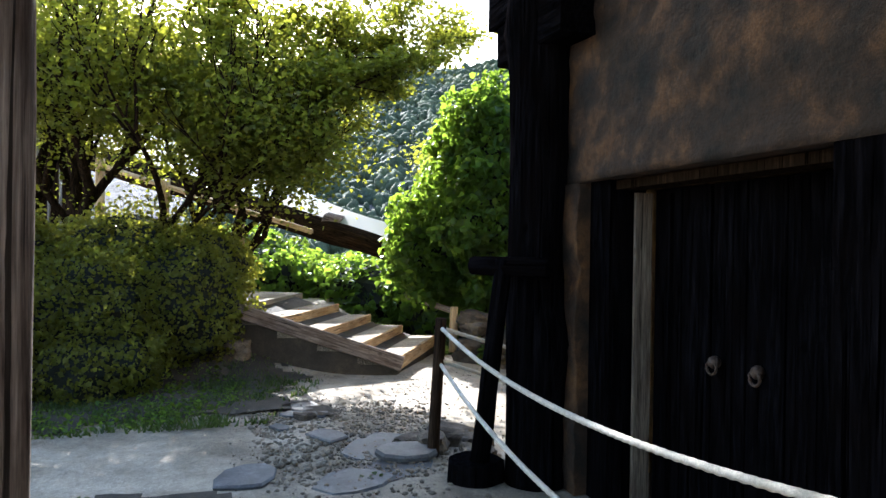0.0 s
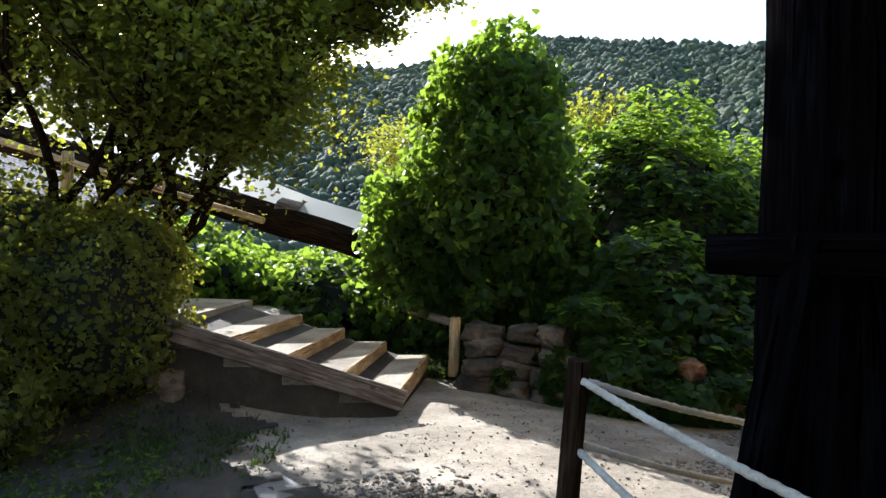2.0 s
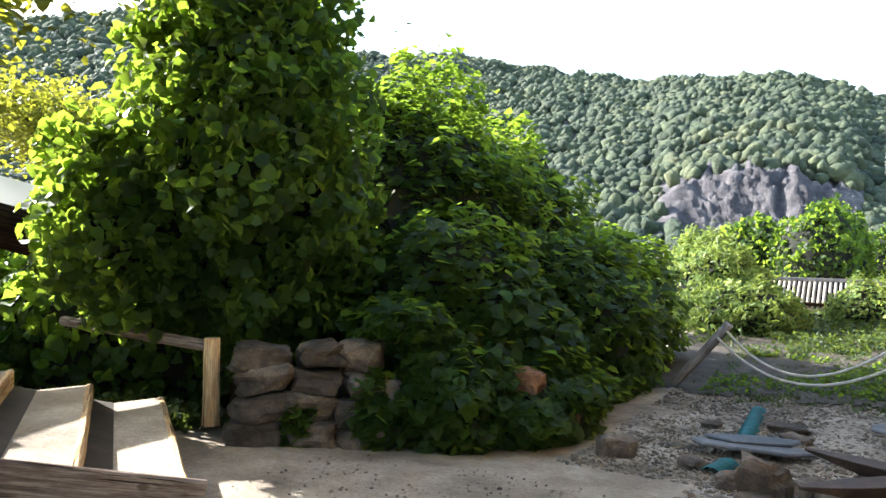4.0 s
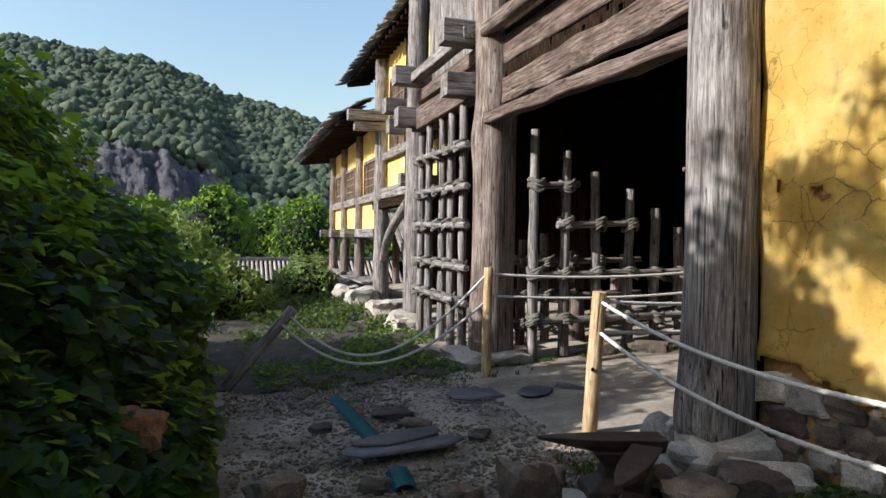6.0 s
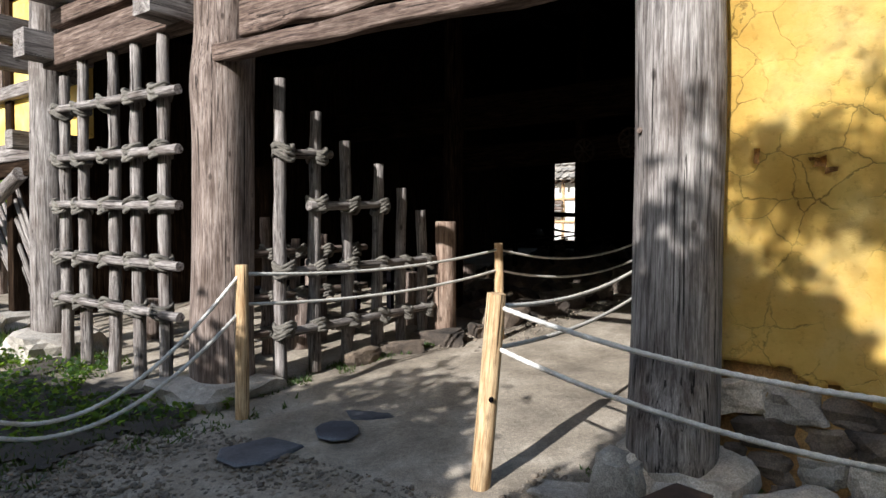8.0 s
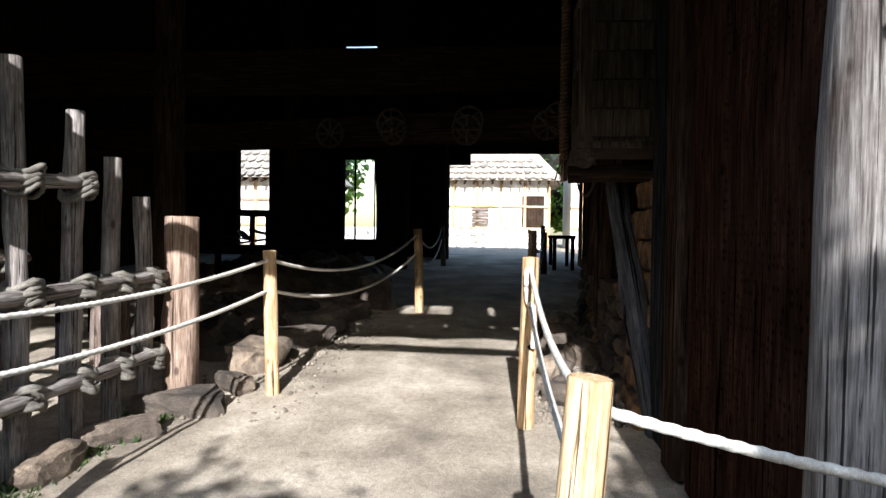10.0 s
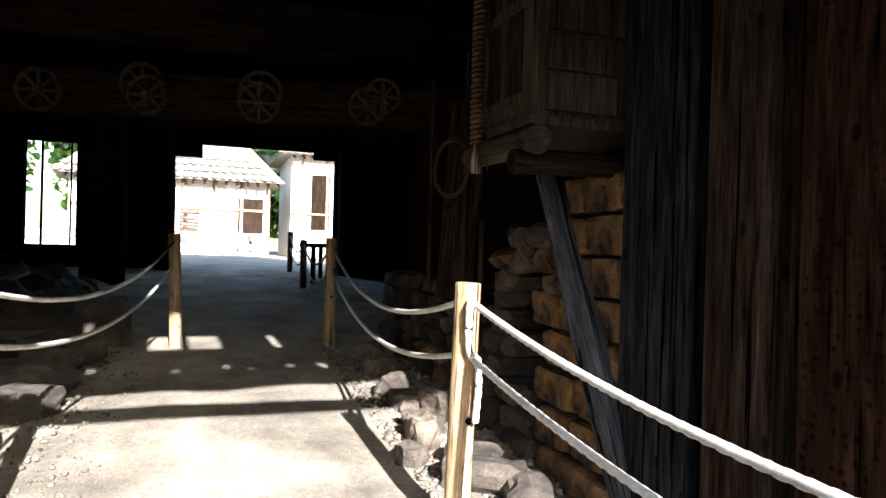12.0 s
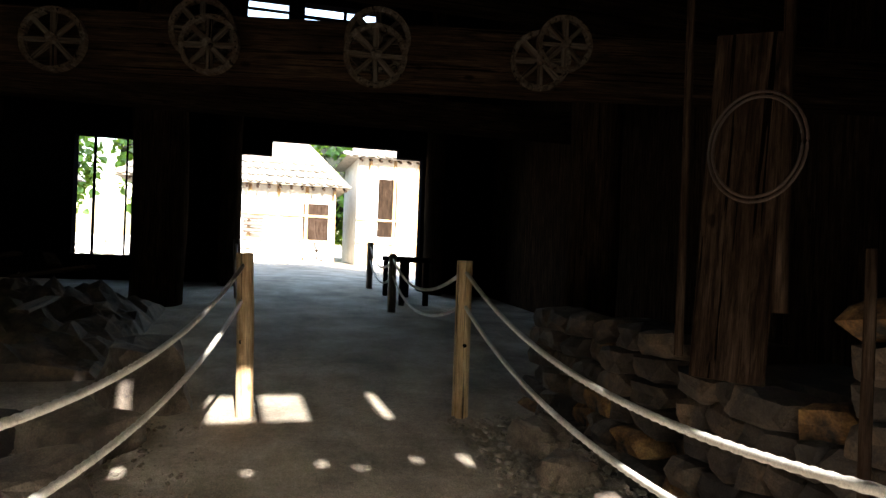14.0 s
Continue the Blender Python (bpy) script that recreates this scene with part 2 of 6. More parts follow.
def bump(nt, bsdf, height, strength=0.4, dist=0.01):
    b = nd(nt, "ShaderNodeBump", Strength=strength, Distance=dist)
    nt.links.new(height, b.inputs["Height"])
    nt.links.new(b.outputs[0], bsdf.inputs["Normal"])


def wood(name, dark, mid, light, rough=0.8, grain=1.0, stain=(0.05, 0.03, 0.02), bmp=0.6, pits=0.0):
    """Weathered wood whose grain runs along the mesh's own Z."""
    m, nt, b = mat_new(name)
    c1 = coords(nt, (34 * grain, 34 * grain, 2.2), per_object=True)
    n1 = nd(nt, "ShaderNodeTexNoise", Scale=1.0, Detail=12.0, Roughness=0.72, Distortion=0.35)
    nt.links.new(c1, n1.inputs[0])
    c2 = coords(nt, (3.0, 3.0, 1.3), per_object=True)
    n2 = nd(nt, "ShaderNodeTexNoise", Scale=1.6, Detail=6.0, Roughness=0.65)
    nt.links.new(c2, n2.inputs[0])
    col = ramp(nt, n1.outputs[0], [(0.34, dark), (0.47, mid), (0.66, light)])
    c4 = coords(nt, (150 * grain, 150 * grain, 5.0), per_object=True)
    n4 = nd(nt, "ShaderNodeTexNoise", Scale=1.0, Detail=5.0, Roughness=0.7)
    nt.links.new(c4, n4.inputs[0])
    fibre = ramp(nt, n4.outputs[0], [(0.34, (0.3, 0.28, 0.27)), (0.5, (0.95, 0.95, 0.95)), (0.66, (1.45, 1.45, 1.45))])
    col = mix(nt, col, fibre, 0.75, "MULTIPLY")
    st = ramp(nt, n2.outputs[0], [(0.44, (0, 0, 0)), (0.66, (1, 1, 1))])
    col = mix(nt, col, stain, nt_mul(nt, st, 0.6))
    c3 = coords(nt, (52 * grain, 52 * grain, 0.8), per_object=True)
    n3 = nd(nt, "ShaderNodeTexNoise", Scale=1.0, Detail=5.0, Roughness=0.55, Distortion=0.25)
    nt.links.new(c3, n3.inputs[0])
    crack = ramp(nt, n3.outputs[0], [(0.365, (0.04, 0.035, 0.03)), (0.392, (1, 1, 1))])
    col = mix(nt, col, crack, 0.9, "MULTIPLY")
    c5 = coords(nt, (6.0, 6.0, 3.2), per_object=True)
    v5 = nd(nt, "ShaderNodeTexVoronoi", Scale=1.0, Randomness=1.0)
    nt.links.new(c5, v5.inputs[0])
    knot = ramp(nt, v5.outputs[0], [(0.07, (0.12, 0.1, 0.08)), (0.13, (1, 1, 1))])
    col = mix(nt, col, knot, 0.7, "MULTIPLY")
    hsum = mix(nt, mix(nt, n1.outputs[0], n4.outputs[0], 0.35), mix(nt, crack, knot, 0.3), 0.5)
    if pits:
        v6 = nd(nt, "ShaderNodeTexVoronoi", Scale=pits, Randomness=0.35)
        nt.links.new(coords(nt), v6.inputs[0])
        pit = ramp(nt, v6.outputs[0], [(0.2, (0.25, 0.22, 0.2)), (0.38, (1, 1, 1))])
        col = mix(nt, col, pit, 0.8, "MULTIPLY")
        hsum = mix(nt, hsum, pit, 0.5)
    nt.links.new(col, b.inputs["Base Color"])
    b.inputs["Roughness"].default_value = rough
    b.inputs["Specular IOR Level"].default_value = 0.15 if light[0] > 0.1 else 0.0
    bump(nt, b, hsum, bmp, 0.014)
    return m


def nt_mul(nt, a, k):
    mu = nt.nodes.new("ShaderNodeMath")
    mu.operation = "MULTIPLY"
    mu.inputs[1].default_value = k
    nt.links.new(a, mu.inputs[0])
    return mu.outputs[0]


def mottled(name, stops, scale=3.0, fine=30.0, rough=0.9, bmp=0.5, dist=0.02, island=False, obj_random=0.0, voro=0.0):
    """Stone, earth and the like: two scales of noise."""
    m, nt, b = mat_new(name)
    c = coords(nt, per_object=obj_random > 0)
    n1 = nd(nt, "ShaderNodeTexNoise", Scale=scale, Detail=7.0, Roughness=0.62)
    n2 = nd(nt, "ShaderNodeTexNoise", Scale=fine, Detail=5.0, Roughness=0.7)
    nt.links.new(c, n1.inputs[0])
    nt.links.new(c, n2.inputs[0])
    col = ramp(nt, n1.outputs[0], stops)
    fi = ramp(nt, n2.outputs[0], [(0.3, (0.55, 0.55, 0.55)), (0.7, (1.15, 1.15, 1.15))])
    col = mix(nt, col, fi, 0.7, "MULTIPLY")
    n4 = nd(nt, "ShaderNodeTexNoise", Scale=fine * 5, Detail=3.0, Roughness=0.7)
    nt.links.new(c, n4.inputs[0])
    col = mix(nt, col, ramp(nt, n4.outputs[0], [(0.36, (0.4, 0.4, 0.4)), (0.52, (1, 1, 1)), (0.66, (1.5, 1.5, 1.5))]), 0.6, "MULTIPLY")
    if obj_random or island:
        if island:
            src = nt.nodes.new("ShaderNodeNewGeometry").outputs["Random Per Island"]
        else:
            src = nt.nodes.new("ShaderNodeObjectInfo").outputs["Random"]
        rr = ramp(nt, src, [(0.0, (0.6, 0.58, 0.55)), (0.5, (0.95, 0.92, 0.88)), (1.0, (1.25, 1.15, 1.0))])
        col = mix(nt, col, rr, 0.8, "MULTIPLY")
    nt.links.new(col, b.inputs["Base Color"])
    b.inputs["Roughness"].default_value = rough
    hh = mix(nt, n1.outputs[0], n2.outputs[0], 0.45)
    if voro:
        v = nd(nt, "ShaderNodeTexVoronoi", Scale=voro)
        nt.links.new(c, v.inputs[0])
        hh = mix(nt, hh, v.outputs[0], 0.5)
    bump(nt, b, hh, bmp, dist)
    return m


def leafy(name, dark, mid, light, trans=0.45, tint=(0.35, 0.5, 0.06), rough=0.5):
    """A leaf that lets light through."""
    m, nt, b = mat_new(name)
    src = nt.nodes.new("ShaderNodeNewGeometry").outputs["Random Per Island"]
    col = ramp(nt, src, [(0.0, dark), (0.5, mid), (0.93, light), (1.0, tuple(min(1, a * 1.4) for a in light))])
    nt.links.new(col, b.inputs["Base Color"])
    b.inputs["Roughness"].default_value = rough
    b.inputs["Specular IOR Level"].default_value = 0.3
    tr = nt.nodes.new("ShaderNodeBsdfTranslucent")
    tc = mix(nt, col, tint, 0.6)
    nt.links.new(tc, tr.inputs[0])
    ms = nt.nodes.new("ShaderNodeMixShader")
    ms.inputs[0].default_value = trans
    out = nt.nodes["Material Output"]
    nt.links.new(b.outputs[0], ms.inputs[1])
    nt.links.new(tr.outputs[0], ms.inputs[2])
    nt.links.new(ms.outputs[0], out.inputs[0])
    return m


W_GREY = wood("weathered_grey_wood", (0.05, 0.043, 0.04), (0.21, 0.185, 0.17), (0.42, 0.38, 0.35))
W_BROWN = wood("weathered_brown_wood", (0.05, 0.036, 0.03), (0.18, 0.135, 0.112), (0.36, 0.295, 0.255))
# W_DARK, W_PIT, W_RED and W_CAB are darkened to carry the indoor gloom.
W_DARK = wood("shaded_old_wood", (0.005, 0.004, 0.003), (0.02, 0.013, 0.009), (0.055, 0.035, 0.023), stain=(0.01, 0.007, 0.005))
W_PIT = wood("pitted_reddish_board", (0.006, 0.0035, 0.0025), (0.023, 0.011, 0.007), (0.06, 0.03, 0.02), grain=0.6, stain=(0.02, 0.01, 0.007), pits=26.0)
# Grey brace and board woods, their indoor shade mixed into the colour.
W_SHADEBRACE = wood("shaded_grey_brace", (0.016, 0.017, 0.02), (0.05, 0.052, 0.06), (0.1, 0.1, 0.11), grain=0.7, stain=(0.03, 0.025, 0.02))
W_SHADEGREY = wood("shaded_grey_board", (0.005, 0.005, 0.006), (0.018, 0.018, 0.021), (0.048, 0.047, 0.05), grain=0.7, stain=(0.012, 0.01, 0.01))
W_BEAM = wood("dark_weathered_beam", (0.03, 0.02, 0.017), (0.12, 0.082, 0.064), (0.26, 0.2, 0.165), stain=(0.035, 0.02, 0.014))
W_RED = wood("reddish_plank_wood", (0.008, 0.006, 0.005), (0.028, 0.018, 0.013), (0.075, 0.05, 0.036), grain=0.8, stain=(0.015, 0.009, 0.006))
W_LINTEL = mottled("mud_stained_timber", [(0.36, (0.004, 0.003, 0.003)), (0.5, (0.034, 0.016, 0.007)), (0.66, (0.13, 0.062, 0.024))], 3.4, 26, 0.85, 1.0, 0.03)
# W_BLACK has deep shade put into its colour: door front, ceiling, backings.
W_BLACK = wood("shade_black_wood", (0.001, 0.001, 0.0012), (0.0025, 0.0024, 0.003), (0.009, 0.0085, 0.011), stain=(0.004, 0.003, 0.003), rough=0.7)
W_POST = wood("peeled_pine", (0.3, 0.17, 0.08), (0.55, 0.37, 0.2), (0.72, 0.55, 0.34), grain=0.8, stain=(0.2, 0.11, 0.05), bmp=0.3)
# Pine toned down to the brown it shows in shade.
W_OLDPINE = wood("shade_browned_pine", (0.08, 0.05, 0.035), (0.22, 0.15, 0.11), (0.36, 0.27, 0.21), grain=0.8, bmp=0.3)
W_WHEEL = wood("dusty_wheel_wood", (0.015, 0.012, 0.009), (0.05, 0.04, 0.032), (0.1, 0.085, 0.07), grain=0.8, bmp=0.3)
W_CAB = wood("old_cabinet_wood", (0.014, 0.01, 0.007), (0.05, 0.037, 0.026), (0.115, 0.085, 0.06), grain=0.8, stain=(0.02, 0.014, 0.01))
W_POSTD = wood("old_post_wood", (0.06, 0.045, 0.035), (0.15, 0.12, 0.1), (0.26, 0.22, 0.18))
EARTH = mottled("trodden_earth", [(0.3, (0.15, 0.12, 0.09)), (0.5, (0.33, 0.275, 0.21)), (0.7, (0.54, 0.46, 0.37))], 1.3, 24, 0.95, 0.7, 0.03)
STONE = mottled("field_stone", [(0.32, (0.03, 0.024, 0.02)), (0.5, (0.1, 0.078, 0.062)), (0.68, (0.26, 0.21, 0.165))], 2.4, 22, 0.9, 0.7, 0.03, obj_random=1)
CLAYSTONE = mottled("reddish_stone", [(0.3, (0.05, 0.025, 0.015)), (0.5, (0.16, 0.075, 0.04)), (0.7, (0.3, 0.17, 0.1))], 2.4, 22, 0.9, 0.7, 0.03, obj_random=1)
SLATE = mottled("slate", [(0.3, (0.05, 0.053, 0.065)), (0.55, (0.12, 0.127, 0.15)), (0.75, (0.22, 0.23, 0.26))], 3, 30, 0.6, 0.4, 0.01, obj_random=1)
GRIT = mottled("gravel_bits", [(0.3, (0.09, 0.075, 0.06)), (0.5, (0.22, 0.185, 0.15)), (0.7, (0.38, 0.33, 0.28))], 6, 40, 0.9, 0.3, 0.01, island=True)
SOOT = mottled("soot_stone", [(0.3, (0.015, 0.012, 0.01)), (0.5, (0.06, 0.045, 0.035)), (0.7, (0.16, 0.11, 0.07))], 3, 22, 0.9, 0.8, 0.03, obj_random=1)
PALE = mottled("pale_stone", [(0.3, (0.25, 0.22, 0.19)), (0.5, (0.45, 0.41, 0.36)), (0.7, (0.62, 0.57, 0.5))], 2.4, 22, 0.9, 0.7, 0.03, obj_random=1)
CLAY = mottled("fire_baked_clay", [(0.38, (0.012, 0.008, 0.006)), (0.5, (0.16, 0.08, 0.027)), (0.68, (0.42, 0.24, 0.08))], 3.4, 18, 0.95, 0.8, 0.04)
ROPE = mottled("rope_fibre", [(0.3, (0.5, 0.46, 0.4)), (0.6, (0.75, 0.71, 0.64))], 8, 90, 0.9, 0.3, 0.004)
CORD = mottled("old_straw_rope", [(0.3, (0.07, 0.06, 0.05)), (0.6, (0.2, 0.18, 0.15))], 8, 90, 0.9, 0.3, 0.004)
STRAW = mottled("orange_straw_rope", [(0.3, (0.028, 0.011, 0.003)), (0.6, (0.095, 0.042, 0.012))], 8, 90, 0.9, 0.3, 0.004)
IRON = mottled("rusty_iron", [(0.3, (0.02, 0.012, 0.01)), (0.55, (0.055, 0.033, 0.024)), (0.75, (0.12, 0.07, 0.048))], 5, 40, 0.7, 0.3, 0.008)
L_KUDZU = leafy("broad_vine_leaf", (0.005, 0.018, 0.008), (0.011, 0.034, 0.013), (0.035, 0.085, 0.02), 0.5, (0.5, 0.72, 0.06))
L_MAPLE = leafy("maple_leaf", (0.01, 0.024, 0.009), (0.02, 0.04, 0.012), (0.05, 0.07, 0.018), 0.5, (0.62, 0.62, 0.05))
L_HEDGE = leafy("hedge_leaf", (0.008, 0.018, 0.008), (0.022, 0.036, 0.012), (0.11, 0.12, 0.03), 0.5, (0.85, 0.82, 0.08))
L_BUSH = leafy("light_bush_leaf", (0.05, 0.1, 0.03), (0.12, 0.19, 0.05), (0.24, 0.3, 0.08), 0.4, (0.45, 0.55, 0.1))
L_GRASS = leafy("grass_blade", (0.013, 0.03, 0.009), (0.03, 0.058, 0.015), (0.08, 0.11, 0.033), 0.3, (0.3, 0.4, 0.06))
# Near-black filling that paints the shade deep inside the foliage.
SHADE_CORE = mottled("foliage_shade_core", [(0.3, (0.005, 0.007, 0.004)), (0.7, (0.014, 0.018, 0.009))], 6, 30)


def plaster():
    m, nt, b = mat_new("yellow_mud_plaster")
    c = coords(nt)
    n1 = nd(nt, "ShaderNodeTexNoise", Scale=1.6, Detail=6.0, Roughness=0.6)
    nt.links.new(c, n1.inputs[0])
    n2 = nd(nt, "ShaderNodeTexNoise", Scale=22.0, Detail=5.0, Roughness=0.7)
    nt.links.new(c, n2.inputs[0])
    n3 = nd(nt, "ShaderNodeTexNoise", Scale=0.9, Detail=9.0, Roughness=0.7)
    nt.links.new(c, n3.inputs[0])
    yel = ramp(nt, n1.outputs[0], [(0.3, (0.68, 0.42, 0.08)), (0.5, (0.82, 0.57, 0.15)), (0.72, (0.88, 0.71, 0.32))])
    v = nd(nt, "ShaderNodeTexVoronoi", Scale=6.5)
    v.feature = "DISTANCE_TO_EDGE"
    wob = mix(nt, c, n1.outputs[1], 0.3)
    nt.links.new(wob, v.inputs[0])
    crack = ramp(nt, v.outputs[0], [(0.0, (0.12, 0.08, 0.05)), (0.022, (1, 1, 1))])
    gate = ramp(nt, n1.outputs[0], [(0.42, (0, 0, 0)), (0.55, (1, 1, 1))])
    dirt = ramp(nt, n3.outputs[0], [(0.42, (1, 1, 1)), (0.68, (0.72, 0.6, 0.42))])
    col = mix(nt, yel, dirt, 0.5, "MULTIPLY")
    col = mix(nt, col, ramp(nt, n2.outputs[0], [(0.34, (0.65, 0.55, 0.42)), (0.44, (1, 1, 1))]), 0.4, "MULTIPLY")
    ck = mix(nt, crack, (1.0, 1.0, 1.0), gate)
    col = mix(nt, col, ck, 0.6, "MULTIPLY")
    nt.links.new(col, b.inputs["Base Color"])
    b.inputs["Roughness"].default_value = 0.92
    bump(nt, b, mix(nt, mix(nt, n1.outputs[0], n2.outputs[0], 0.4), ck, 0.4), 0.55, 0.03)
    return m


PLASTER = plaster()
MUD = mottled("brown_mud_core", [(0.3, (0.13, 0.065, 0.022)), (0.5, (0.3, 0.165, 0.055)), (0.7, (0.44, 0.28, 0.11))], 2.6, 22, 0.95, 0.9, 0.03, voro=9.0)
HILL_ROCK = mottled("cliff_rock", [(0.3, (0.035, 0.034, 0.04)), (0.5, (0.09, 0.084, 0.095)), (0.7, (0.19, 0.175, 0.18))], 0.35, 2.2, 0.95, 1.0, 1.0)
# Canopy greens shifted towards blue to paint in distant haze.
L_FAR = mottled("hazy_far_canopy", [(0.3, (0.028, 0.05, 0.036)), (0.55, (0.075, 0.105, 0.06)), (0.75, (0.17, 0.18, 0.095))], 0.05, 2.2, 0.9, 1.0, 0.9, island=True)
THATCH = mottled("stone_shingle", [(0.3, (0.2, 0.18, 0.16)), (0.6, (0.4, 0.37, 0.33)), (0.8, (0.55, 0.52, 0.48))], 2, 20, 0.9, 0.5, 0.02, obj_random=1)
PAVING = mottled("worn_paving_stone", [(0.3, (0.2, 0.2, 0.2)), (0.6, (0.38, 0.38, 0.38)), (0.8, (0.52, 0.51, 0.5))], 2, 20, 0.8, 0.5, 0.02, obj_random=1)
WHITEWASH = mottled("whitewashed_wall", [(0.3, (0.6, 0.56, 0.5)), (0.6, (0.8, 0.77, 0.72))], 1.5, 20, 0.9, 0.3, 0.02)
SHEET = leafy("pale_canvas_sheet", (0.8, 0.81, 0.83), (0.83, 0.84, 0.86), (0.85, 0.86, 0.88), 0.7, (0.88, 0.89, 0.92), 0.7)

# ---- ground ----
rng = np.random.default_rng(3)


def ground():
    xs = np.concatenate([-np.geomspace(9, 900, 26)[::-1], np.arange(-8.7, 9.4, 0.14), np.geomspace(9.8, 900, 26)])
    ys = np.concatenate([-np.geomspace(5, 900, 26)[::-1], np.arange(-4.8, 14.2, 0.14), np.geomspace(14.6, 900, 30)])
    V = np.zeros((len(ys), len(xs), 3))
    for j, y in enumerate(ys):
        for i, x in enumerate(xs):
            far = max(abs(x) - 40, abs(y) - 40, 0)
            xx = max(min(x, 17.0), -9.0)
            z = g(xx, y)
            if x < 9.5 and abs(y) < 15 and x > -9:
                z += 0.02 * noise.noise((x * 1.6, y * 1.6, 0)) + 0.012 * noise.noise((x * 6, y * 6, 3))
            V[j, i] = (x, y, z - 0.004 - min(far * 0.02, 3))
    ny, nx = len(ys), len(xs)
    a = (np.arange(ny - 1)[:, None] * nx + np.arange(nx - 1)[None, :]).ravel()
    f = np.stack([a, a + 1, a + nx + 1, a + nx], 1).ravel()
    tagged(link("ground", mesh_np("ground", V.reshape(-1, 3), f, 4, EARTH, smooth=True), None, None), kind="structure")


ground()


# ---- hills ----
RIDGE = [(-180, 9), (-90, 10), (-50, 9), (-20, 9), (-13, 9.3), (-9, 9.4), (-4.6, 10.8), (1, 12), (5, 13), (9.5, 13.2), (14, 14.2), (19, 15), (24, 15.4), (29, 16), (33, 16.9), (37, 16.4),
         (42, 16.8), (47, 17.8), (52, 18.3), (57, 18.2), (63, 16.6), (70, 15.9), (77, 15.8), (90, 15), (120, 12), (180, 9)]


def ridge(az):
    return float(np.interp(az, [a for a, _ in RIDGE], [e for _, e in RIDGE]))


def hill_z(az, r):
    t = min(max((r - 70) / 260, 0), 1)
    top = math.tan(radians(ridge(az) - 1.0)) * 330 + 1.7
    z = -3 + (top + 3) * (0.18 * t + 0.82 * t ** 1.25)
    cl = max(0.0, 1 - abs(az - 8.0) / 7.5) ** 0.35 if abs(az - 8.0) < 7.5 else 0.0
    if cl:
        k = min(max((r - 107 - 1.5 * noise.noise((az * .8, r * .2, 7)) - .5 * noise.noise((az * 3, r * .7, 7))) / 8.0, 0), 1)
        k = .6 * k + .4 * min(max(math.floor(k * 4 + noise.noise((az * .8, r * .3, 9))) / 4, 0), 1)
        z += cl * (8.5 * k - 3.0 * t * k) + cl * (1.6 * noise.noise((az * .9, r * .5, 1)) + 1.1 * noise.noise((az * 2.2, r * 2.1, 4)) + .6 * noise.noise((az * 4, r * 4.3, 4)))
    z += 4 * noise.noise((az * 0.09, r * 0.012, 0)) * t + 1.5 * noise.noise((az * .5, r * .06, 2)) * min(t * 6, 1)
    return z


def hills():
    azs = np.concatenate([np.arange(-30, -1, 1.0), np.arange(-1, 17, .18), np.arange(17, 110.01, 1.0)])
    rs = np.concatenate([np.arange(60, 106, 2.5), np.arange(106, 117, .5), np.arange(117, 130, 2.5), np.arange(130, 350, 8)])
    V = []
    for r in rs:
        for az in azs:
            z = hill_z(az, r)
            if r > 331:
                z -= (r - 331) * 1.2
            V.append((-math.sin(radians(az)) * r, math.cos(radians(az)) * r, z))
    nx = len(azs)
    a = (np.arange(len(rs) - 1)[:, None] * nx + np.arange(nx - 1)[None, :]).ravel()
    f = np.stack([a, a + nx, a + nx + 1, a + 1], 1).ravel()
    tagged(link("hillside", mesh_np("hillside", np.array(V), f, 4, HILL_ROCK), None, None), kind="structure")
    # forest canopy
    sets = []
    for sub in (1, 2):
        bm = bmesh.new()
        bmesh.ops.create_icosphere(bm, subdivisions=sub, radius=1.0)
        base = np.array([v.co[:] for v in bm.verts])
        tri = np.array([[v.index for v in fc.verts] for fc in bm.faces])
        bm.free()
        vs = []
        for k in range(9):
            o = Vector((k * 9.1, 4, 2))
            d = np.array([1 + 0.55 * noise.noise(Vector(p) * 1.3 + o) + 0.45 * noise.noise(Vector(p) * 3.1 + o) for p in base])
            vs.append(base * d[:, None])
        sets.append((tri, vs))
    allv, allf, n0, cnt = [], [], 0, 0
    while cnt < 23000:
        az = rng.uniform(-26, 92)
        r = 66 + 270 * rng.random() ** 0.75
        if abs(az - 7.6) < 6.8 and 98 < r < 121:
            continue
        if r < 108 and rng.random() < 0.6 and abs(az - 7.6) < 7:
            continue
        near = r < 118
        tri, vs = sets[1 if near else 0]
        s = rng.uniform(0.5, 1.5) * (0.7 + r / 330)
        z = hill_z(az, r)
        p = np.array([-math.sin(radians(az)) * r, math.cos(radians(az)) * r, z + s * 0.5])
        a = rng.uniform(0, 6.28)
        R = np.array([[math.cos(a), -math.sin(a), 0], [math.sin(a), math.cos(a), 0], [0, 0, rng.uniform(0.85, 1.5)]])
        v = vs[rng.integers(9)]
        allv.append(v @ R.T * s + p)
        allf.append(tri + n0)
        n0 += len(v)
        cnt += 1
    tagged(link("hill_forest", mesh_np("hill_forest", np.concatenate(allv), np.concatenate(allf).ravel(), 3, L_FAR, smooth=True), None, None),
           "dense green woodland covering the mountain slopes", "woodland", kind="stuff")


hills()

